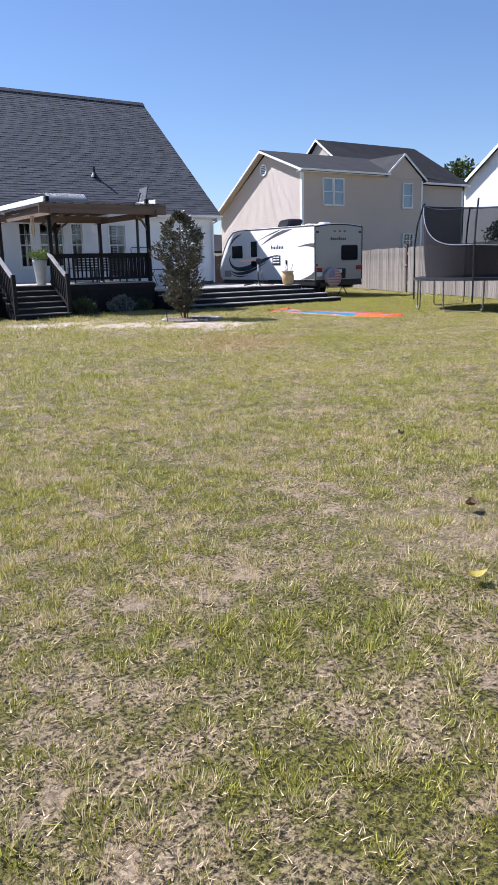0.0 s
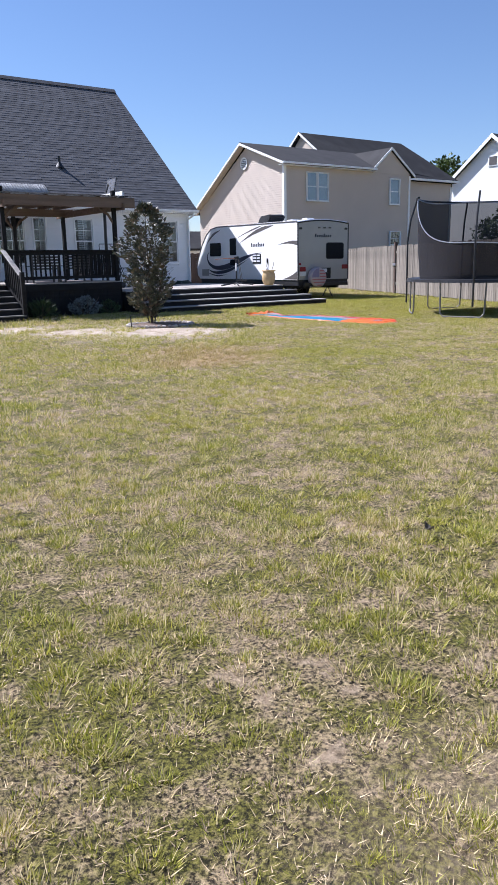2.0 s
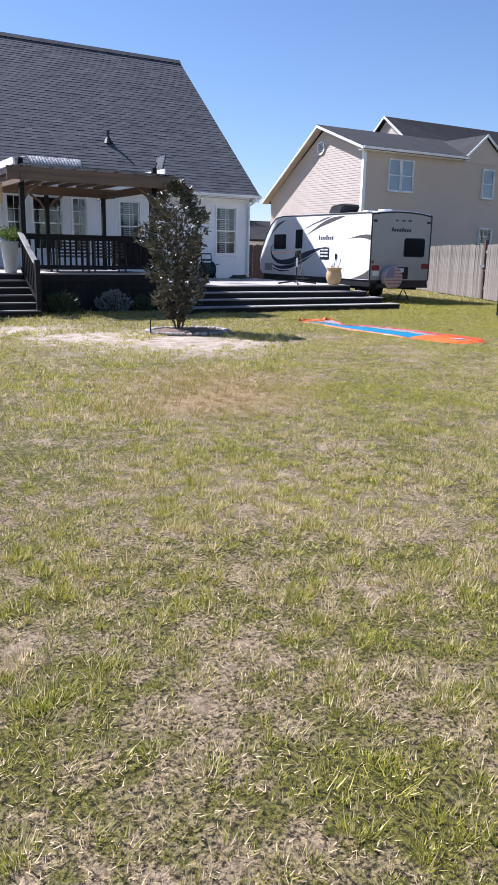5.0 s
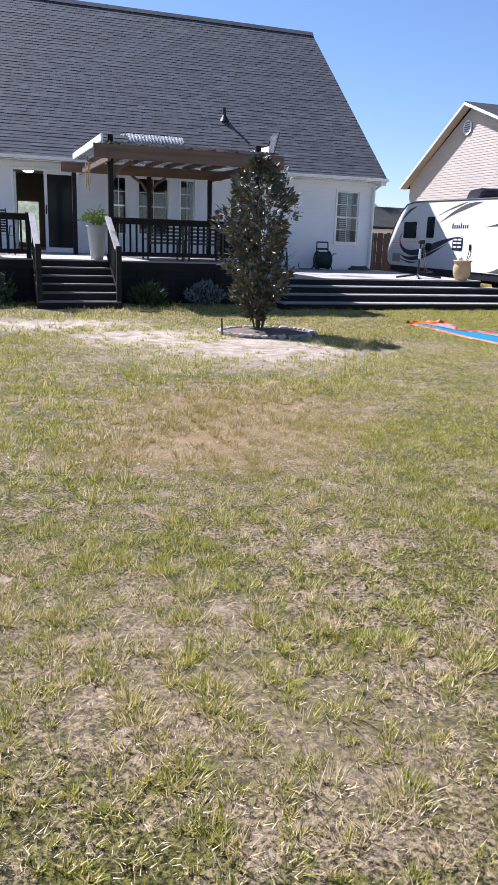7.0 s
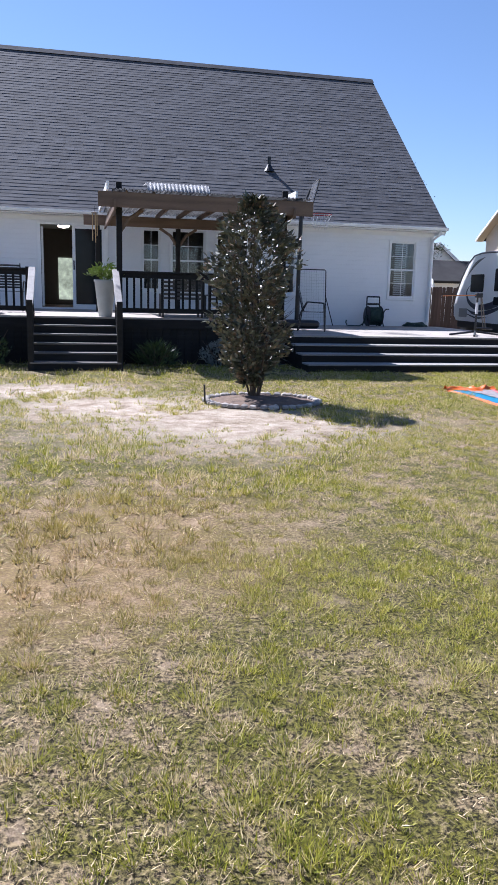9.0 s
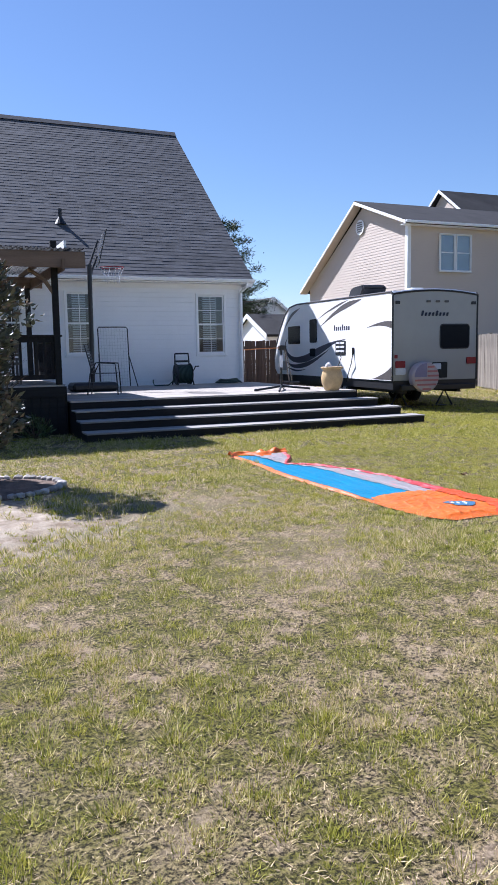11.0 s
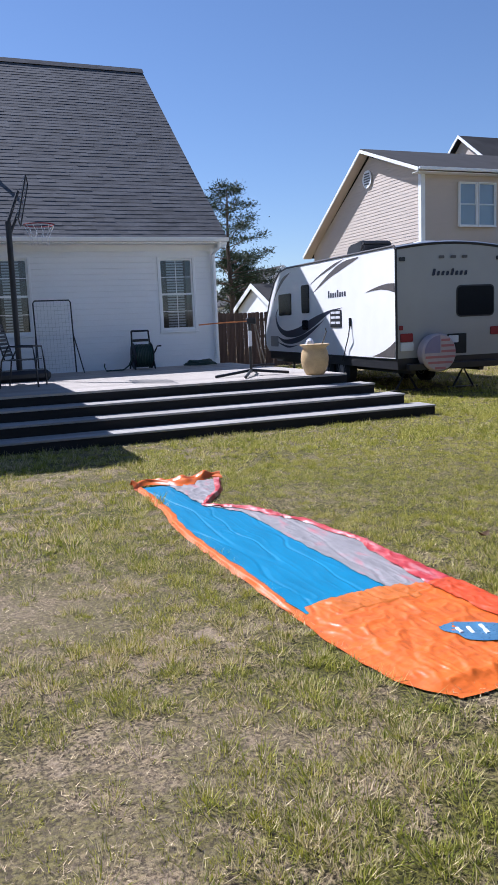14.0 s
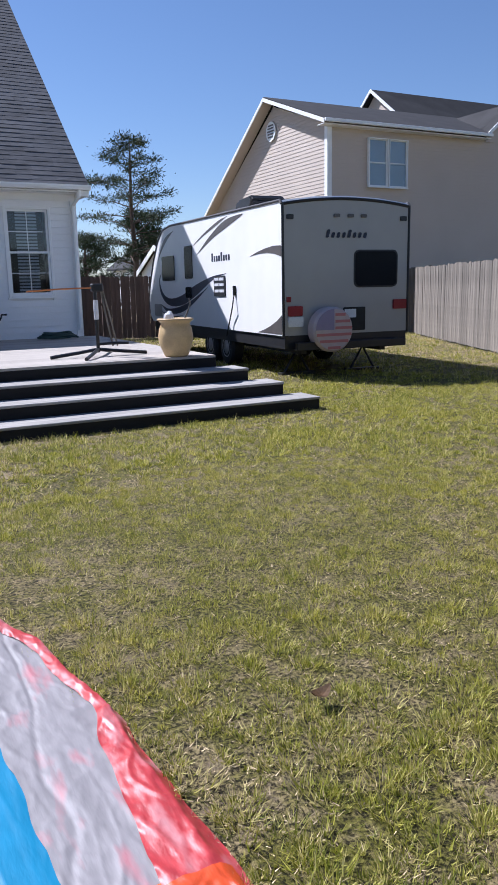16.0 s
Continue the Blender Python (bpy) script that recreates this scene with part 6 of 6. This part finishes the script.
def patio_chair(x, y, z, rot, label, group=""):
    t = thing("patio_chair", label, "chair", Matrix.Translation((x, y, z)) @ pose(0, 0, 0, 0, 0, rot), group)
    for s in (-1, 1):
        part("side_frame", tb([(s * 0.27, -0.28, 0.0), (s * 0.27, -0.26, 0.40), (s * 0.27, -0.24, 0.60), (s * 0.28, 0.12, 0.62), (s * 0.27, 0.24, 0.40), (s * 0.27, 0.30, 0.0)], 0.013, 8), METAL_BLACK, t)
        part("back_post", tb([(s * 0.24, 0.20, 0.42), (s * 0.24, 0.34, 0.98)], 0.012, 8), METAL_BLACK, t)
    bm = bmesh.new()
    for k in range(9):
        yy = -0.24 + k * 0.055
        box(bm, -0.25, 0.25, yy, yy + 0.038, 0.405, 0.415)
    part("seat", bm, METAL_BLACK, t)
    bm = bmesh.new()
    for k in range(9):
        u = k / 9
        box(bm, -0.24, 0.24, 0.205 + 0.135 * u, 0.218 + 0.135 * u, 0.47 + 0.5 * u, 0.47 + 0.5 * u + 0.038)
    part("backrest", bm, METAL_BLACK, t)
    return t


def clear_acrylic():
    m = bpy.data.materials.new("clear_acrylic")
    m.use_nodes = True
    t = m.node_tree
    b = t.nodes["Principled BSDF"]
    b.inputs["Base Color"].default_value = (0.30, 0.31, 0.33, 1)
    b.inputs["Roughness"].default_value = 0.15
    tr, mx = t.nodes.new("ShaderNodeBsdfTransparent"), t.nodes.new("ShaderNodeMixShader")
    n = t.nodes.new("ShaderNodeTexNoise")
    n.inputs["Scale"].default_value = 6
    mr = t.nodes.new("ShaderNodeMapRange")
    mr.inputs[3].default_value, mr.inputs[4].default_value = 0.15, 0.4
    t.links.new(n.outputs["Fac"], mr.inputs[0])
    t.links.new(mr.outputs[0], mx.inputs[0])
    t.links.new(tr.outputs[0], mx.inputs[1])
    t.links.new(b.outputs[0], mx.inputs[2])
    t.links.new(mx.outputs[0], t.nodes["Material Output"].inputs["Surface"])
    return m


CLEAR_BOARD = clear_acrylic()


def basketball_hoop():
    t = thing("basketball_hoop", "portable basketball hoop seen edge-on by the deck", "basketball hoop", Matrix.Translation((-4.28, -1.9, DECK_Z)) @ Matrix.Diagonal((1.15, 1.15, 1.15, 1)))
    part("base", bx(-0.42, 0.42, -0.30, 0.30, 0.0, 0.16, bevel=0.05), METAL_BLACK, t, "black filled base")
    part("pole", tb([(0, 0, 0.1), (0.02, 0.0, 2.30)], 0.042, 12), METAL_BLACK, t)
    part("arm", tb([(0.02, 0, 2.10), (0.18, 0.05, 2.46)], 0.025, 8), METAL_BLACK, t)
    part("arm", tb([(0.02, 0, 2.30), (0.20, 0.05, 2.74)], 0.025, 8), METAL_BLACK, t)
    m = Matrix.Translation((0.24, 0.05, 2.60)) @ pose(0, 0, 0, 0, 14, -8)
    board = part("backboard", bx(-0.012, 0.012, -0.34, 0.34, -0.30, 0.30, bevel=0.004, m=m), CLEAR_BOARD, t, "clear acrylic backboard")
    part("board_frame", tb([m @ Vector(p) for p in ((0.02, -0.35, -0.31), (0.02, 0.35, -0.31), (0.02, 0.35, 0.31), (0.02, -0.35, 0.31))], 0.010, 6, True), METAL_BLACK, board)
    part("rim", tb([(0.46 + 0.22 * math.cos(radians(a)), 0.08 + 0.22 * math.sin(radians(a)), 2.27) for a in range(0, 360, 15)], 0.009, 6, True), RED_LENS, t, "red rim")
    for k in range(12):
        a = radians(30 * k)
        b = radians(30 * k + 15)
        part("net_cord", tb([(0.46 + 0.22 * math.cos(a), 0.08 + 0.22 * math.sin(a), 2.26), (0.46 + 0.15 * math.cos(b), 0.08 + 0.15 * math.sin(b), 2.11), (0.46 + 0.13 * math.cos(a), 0.08 + 0.13 * math.sin(a), 1.98)], 0.004, 4), LOGO_WHITE, t)


def fern_planter():
    t = thing("tall_planter", "tall grey planter with a bright green fern", "planter", Matrix.Translation((-8.82, -4.72, PORCH_Z)))
    part("pot_body", lathe(bmesh.new(), [(0.0, 0.0), (0.12, 0.0), (0.125, 0.02), (0.19, 0.62), (0.205, 0.64), (0.205, 0.67), (0.18, 0.67), (0.17, 0.60), (0.0, 0.58)]), POT_GREY, t, smooth=True)
    r = np.random.default_rng(6)
    n = 520
    a, s = r.uniform(0, 6.28, n), r.uniform(0, 1, n) ** 0.7
    lean = r.uniform(0.05, 0.36, n)
    c = np.stack([np.cos(a) * lean * s, np.sin(a) * lean * s, 0.62 + 0.42 * s - 0.9 * lean * s * s], 1)
    v, f = leaf_cloud(c, np.stack([np.cos(a), np.sin(a), np.full(n, 0.5)], 1), 0.11, 0.028, r)
    ob = new("fern", mesh_from("fern", v, f, FERN))
    ob.parent = t
    tagged(ob, "bright yellow-green fern")


def lattice_bench(x):
    t = thing("slatted_bench", "dark slatted bench behind the porch rail", "bench", Matrix.Translation((x, -4.35, PORCH_Z)), group="benches behind the rail")
    for sx in (-0.38, 0.38):
        part("side_leg", bx(sx - 0.02, sx + 0.02, -0.20, -0.16, 0.0, 0.80), DECAL_GREY, t)
        part("side_leg", bx(sx - 0.02, sx + 0.02, 0.26, 0.30, 0.0, 0.44), DECAL_GREY, t)
    for k in range(6):
        part("back_slat", bx(-0.37, 0.37, -0.21, -0.19, 0.34 + k * 0.075, 0.385 + k * 0.075), DECAL_GREY, t)
    for k in range(5):
        part("seat_slat", bx(-0.38, 0.38, -0.15 + k * 0.09, -0.08 + k * 0.09, 0.42, 0.445), DECAL_GREY, t)
    return t


clay_pot()
pole_stand()
hose_reel()
rebound_net()
patio_chair(-4.35, -3.35, DECK_Z, 70, "black metal patio chair on the low deck")
patio_chair(-10.65, -2.8, PORCH_Z, 10, "black metal patio chair on the porch", "porch chairs")
patio_chair(-13.2, -3.7, PORCH_Z, 200, "black metal patio chair on the porch", "porch chairs")
basketball_hoop()
fern_planter()
lattice_bench(-7.35)
lattice_bench(-6.45)
wc = thing("wind_chime", "copper wind chime hanging from the pergola", "wind chime", Matrix.Translation((-9.0, -4.9, 2.72)))
part("cap", lathe(bmesh.new(), [(0, 0), (0.06, -0.02), (0.06, -0.03), (0, -0.03)], sides=14), BEAM, wc)
for k in range(5):
    a = radians(72 * k)
    part("tube", tb([(0.045 * math.cos(a), 0.045 * math.sin(a), -0.03), (0.045 * math.cos(a), 0.045 * math.sin(a), -0.42 - 0.03 * k)], 0.009, 6), CLAY, wc)
part("cord", tb([(0, 0, 0.10), (0, 0, -0.02)], 0.003, 4), METAL_BLACK, wc)

def outdoor_sofa():
    t = thing("outdoor_sofa", "dark outdoor sofa with beige cushions on the porch", "sofa", Matrix.Translation((-11.7, -3.6, PORCH_Z)))
    for x in (-0.72, 0.68):
        part("arm", bx(x, x + 0.06, -0.38, 0.36, 0.0, 0.62, bevel=0.01), METAL_BLACK, t)
    part("seat_frame", bx(-0.68, 0.70, -0.36, 0.36, 0.22, 0.28, bevel=0.01), METAL_BLACK, t)
    part("back_frame", bx(-0.68, 0.70, -0.38, -0.34, 0.28, 0.86, bevel=0.01), METAL_BLACK, t)
    for x in (-0.65, 0.02):
        part("seat_cushion", bx(x, x + 0.64, -0.30, 0.36, 0.285, 0.42, bevel=0.04), CUSHION, t, "beige seat cushion")
        part("back_cushion", bx(x, x + 0.64, -0.33, -0.18, 0.425, 0.84, bevel=0.04), CUSHION, t, "beige back cushion")


CUSHION = material("beige_canvas", (0.42, 0.34, 0.27), 0.9, vary=0.12, scale=6, bump=0.2)
outdoor_sofa()
shrub_pot = thing("small_planter", "small grey planter with fern on the porch", "planter", Matrix.Translation((-11.0, -4.55, PORCH_Z)))
part("pot_body", lathe(bmesh.new(), [(0.0, 0.0), (0.10, 0.0), (0.15, 0.50), (0.16, 0.54), (0.13, 0.54), (0.0, 0.48)], sides=20), POT_GREY, shrub_pot, smooth=True)
rp = np.random.default_rng(61)
ap = rp.uniform(0, 6.28, 240)
lp = rp.uniform(0.05, 0.24, 240)
vp, fp = leaf_cloud(np.stack([np.cos(ap) * lp, np.sin(ap) * lp, 0.52 + rp.uniform(0, 0.42, 240)], 1), np.stack([np.cos(ap), np.sin(ap), np.full(240, 0.6)], 1), 0.12, 0.03, rp)
op = new("fern", mesh_from("fern", vp, fp, FERN))
op.parent = shrub_pot


def fallen_leaf(x, y, rot, size, mat, label):
    """A dry, curled leaf lying on the lawn."""
    bm = bmesh.new()
    rows = []
    for i in range(9):
        u = i / 8
        w = size * 0.32 * math.sin(math.pi * min(1, u * 0.95 + 0.03)) + 0.002
        rows.append([bm.verts.new((size * (u - 0.5), k * w, 0.030 + 0.02 * (u - 0.5) ** 2 * 6 + 0.6 * abs(k) * w * 0.6)) for k in (-1, -0.5, 0, 0.5, 1)])
    for a, b in zip(rows, rows[1:]):
        for k in range(4):
            bm.faces.new((a[k], b[k], b[k + 1], a[k + 1]))
    bmesh.ops.solidify(bm, geom=bm.faces, thickness=0.0015)
    ob = part("fallen_leaf", bm, mat, None)
    ob.matrix_basis = Matrix.Translation((x, y, 0.008)) @ pose(0, 0, 0, 0, 0, rot)
    tagged(ob, label, "leaf")


DRY = material("dry_leaf", (0.16, 0.09, 0.04), 0.7, vary=0.3, scale=30)
YELLOW = material("yellow_leaf", (0.62, 0.52, 0.10), 0.6, vary=0.2, scale=30)
fallen_leaf(-13.58, -23.52, 40, 0.095, DRY, "curled brown dry leaf lying on the lawn")
fallen_leaf(-14.29, -24.11, -40, 0.09, YELLOW, "yellow leaf lying flat on the lawn")
fallen_leaf(-12.63, -22.13, 80, 0.06, FENCE_GREY, "pale grey dry leaf lying on the lawn")
fallen_leaf(-2.47, -11.73, 10, 0.09, DRY, "small brown dry leaf lying on the lawn")

# ---------------------------------------------------------------- grass
def sand_at(x, y):
    d = np.full(len(x), 9.0)
    for cx, cy, rx, ry in SAND:
        d = np.minimum(d, np.hypot((x - cx) / rx, (y - cy) / ry))
    return d


def field(x, y, waves, seed, n=26):
    """A smooth random field from many plane waves; about 0, spread about 1."""
    r = np.random.default_rng(seed)
    out = np.zeros(len(x))
    for k in range(n):
        a, w, p = r.uniform(0, 2 * math.pi), r.uniform(*waves), r.uniform(0, 2 * math.pi)
        out += np.sin((x * math.cos(a) + y * math.sin(a)) * 2 * math.pi / w + p)
    return out / math.sqrt(n / 2)


WAY = np.array([(-17.2, -26.6), (-13.9, -22.8), (-10.2, -19.9), (-8.0, -18.2), (-6.0, -16.3), (-3.6, -13.4), (-1.4, -11.0)])


def off_way(x, y):
    """Distance from the line that is walked."""
    d = np.full(len(x), 99.0)
    for (ax, ay), (bx_, by) in zip(WAY[:-1], WAY[1:]):
        ux, uy = bx_ - ax, by - ay
        t = np.clip(((x - ax) * ux + (y - ay) * uy) / (ux * ux + uy * uy), 0, 1)
        d = np.minimum(d, np.hypot(x - ax - t * ux, y - ay - t * uy))
    return d


def open_lawn(x, y):
    """Where grass may grow: not under decks, stairs, the slide or the tree bed."""
    k = ~((x > PX0) & (x < PX1) & (y > PY - 0.02)) & ~((x > LX0) & (x < 1.0) & (y > -6.45)) & ~((x > SX0) & (x < SX1) & (y > -6.3))
    k &= ~((x > -3.97) & (x < np.interp(y, [-13.2, -12.1, -11.4, -10.3, -9.97, -9.0], [-3.15, -3.10, -3.15, -3.42, -3.72, -3.28])) & (y < -8.98) & (y > -13.2))
    return k & (np.hypot(x + 7.08, y + 10.0) > 0.7)


def blades(name, mat, x, y, yaw, lean, length, width, r, label, base=-0.004):
    """One thin triangle for each blade, leaning along yaw."""
    n = len(x)
    tw = yaw + r.uniform(-1.3, 1.3, n)
    ww = width * r.uniform(0.6, 1.4, n) / 2
    z0 = np.full(n, base) + (0.012 * r.uniform(0, 1, n) ** 2 if base > 0 else 0)
    b0 = np.stack([x - np.sin(tw) * ww, y + np.cos(tw) * ww, z0], 1)
    b1 = np.stack([x + np.sin(tw) * ww, y - np.cos(tw) * ww, z0], 1)
    tip = np.stack([x + np.cos(yaw) * length * np.sin(lean), y + np.sin(yaw) * length * np.sin(lean), z0 + length * np.cos(lean) + 0.004], 1)
    v = np.stack([b0, b1, tip], 1).reshape(-1, 3)
    tagged(new(name, mesh_from(name, v, np.arange(n * 3).reshape(-1, 3), mat)), label, "grass", kind="stuff")


def turf(zone, x0, x1, y0, y1, near, tufts, each, loose, h, w, spread, seed):
    """Low tufts of green blades with bare gaps between them, and dry strands lying in the gaps."""
    r = np.random.default_rng(seed)
    n = int((x1 - x0) * (y1 - y0) * tufts)
    cx, cy = r.uniform(x0, x1, n), r.uniform(y0, y1, n)
    k = near(cx, cy) & open_lawn(cx, cy)
    cx, cy = cx[k], cy[k]
    thick = 0.85 * field(cx, cy, (0.09, 0.30), 1) + 0.45 * field(cx, cy, (0.6, 2.4), 2)
    lush = np.max([np.clip(1.3 - np.hypot((cx - a) / c, (cy - b) / d), 0, 1) for a, b, c, d in LUSH], axis=0)
    bare = np.max([np.clip(1.25 - np.hypot((cx - a) / c, (cy - b) / d), 0, 1) for a, b, c, d in BROWN + BARE], axis=0)
    sand = sand_at(cx, cy) + 0.16 * thick
    chance = np.clip(0.68 + 0.58 * thick + 0.3 * lush - 0.32 * bare, 0.08, 1) * np.clip((sand - 0.45) * 1.4, 0.03, 1)
    k = r.uniform(0, 1, len(cx)) < chance
    cx, cy, thick = cx[k], cy[k], thick[k]
    size = np.clip(r.lognormal(0, 0.38, len(cx)) * (0.88 + 0.30 * thick), 0.4, 2.2)
    i = np.repeat(np.arange(len(cx)), each)
    a = r.uniform(0, 2 * math.pi, len(i))
    rad = spread * size[i] * np.sqrt(r.uniform(0, 1, len(i)))
    lean = np.clip(0.25 + 0.75 * rad / (spread * size[i]) + r.normal(0, 0.28, len(i)), 0.05, 1.45)
    blades("grass_" + zone, BLADE, cx[i] + rad * np.cos(a), cy[i] + rad * np.sin(a), a + r.normal(0, 0.5, len(i)), lean,
           h * size[i] * r.uniform(0.55, 1.3, len(i)), w, r, "short tufted lawn grass, yellow-green and uneven")
    n = int((x1 - x0) * (y1 - y0) * loose)
    x, y = r.uniform(x0, x1, n), r.uniform(y0, y1, n)
    k = near(x, y) & open_lawn(x, y)
    x, y = x[k], y[k]
    k = r.uniform(0, 1, len(x)) < np.clip(0.62 - 0.30 * field(x, y, (0.6, 2.4), 2) - 0.15 * field(x, y, (0.1, 0.3), 3), 0.12, 1) * np.clip((sand_at(x, y) - 0.35) * 1.2, 0.05, 1)
    x, y = x[k], y[k]
    blades("thatch_" + zone, STRAW, x, y, r.uniform(0, 2 * math.pi, len(x)), r.uniform(1.15, 1.56, len(x)),
           h * r.uniform(0.4, 1.25, len(x)), w * 0.8, r, "dry dead grass strands lying in the lawn", base=0.002)


turf("near", -18, 2, -28, -8, lambda x, y: off_way(x, y) < 2.7, 400, 37, 2400, 0.027, 0.0040, 0.032, 21)
turf("middle", -20, 9, -28, -4, lambda x, y: (off_way(x, y) >= 2.7) & (off_way(x, y) < 7.5), 220, 25, 480, 0.037, 0.0070, 0.038, 22)
turf("far", -22, 12, -24, 7, lambda x, y: (off_way(x, y) >= 7.5) & ((y < 0) | (x > 2)) & (x < FK * y + FX - 0.1), 64, 16, 90, 0.055, 0.0135, 0.058, 23)
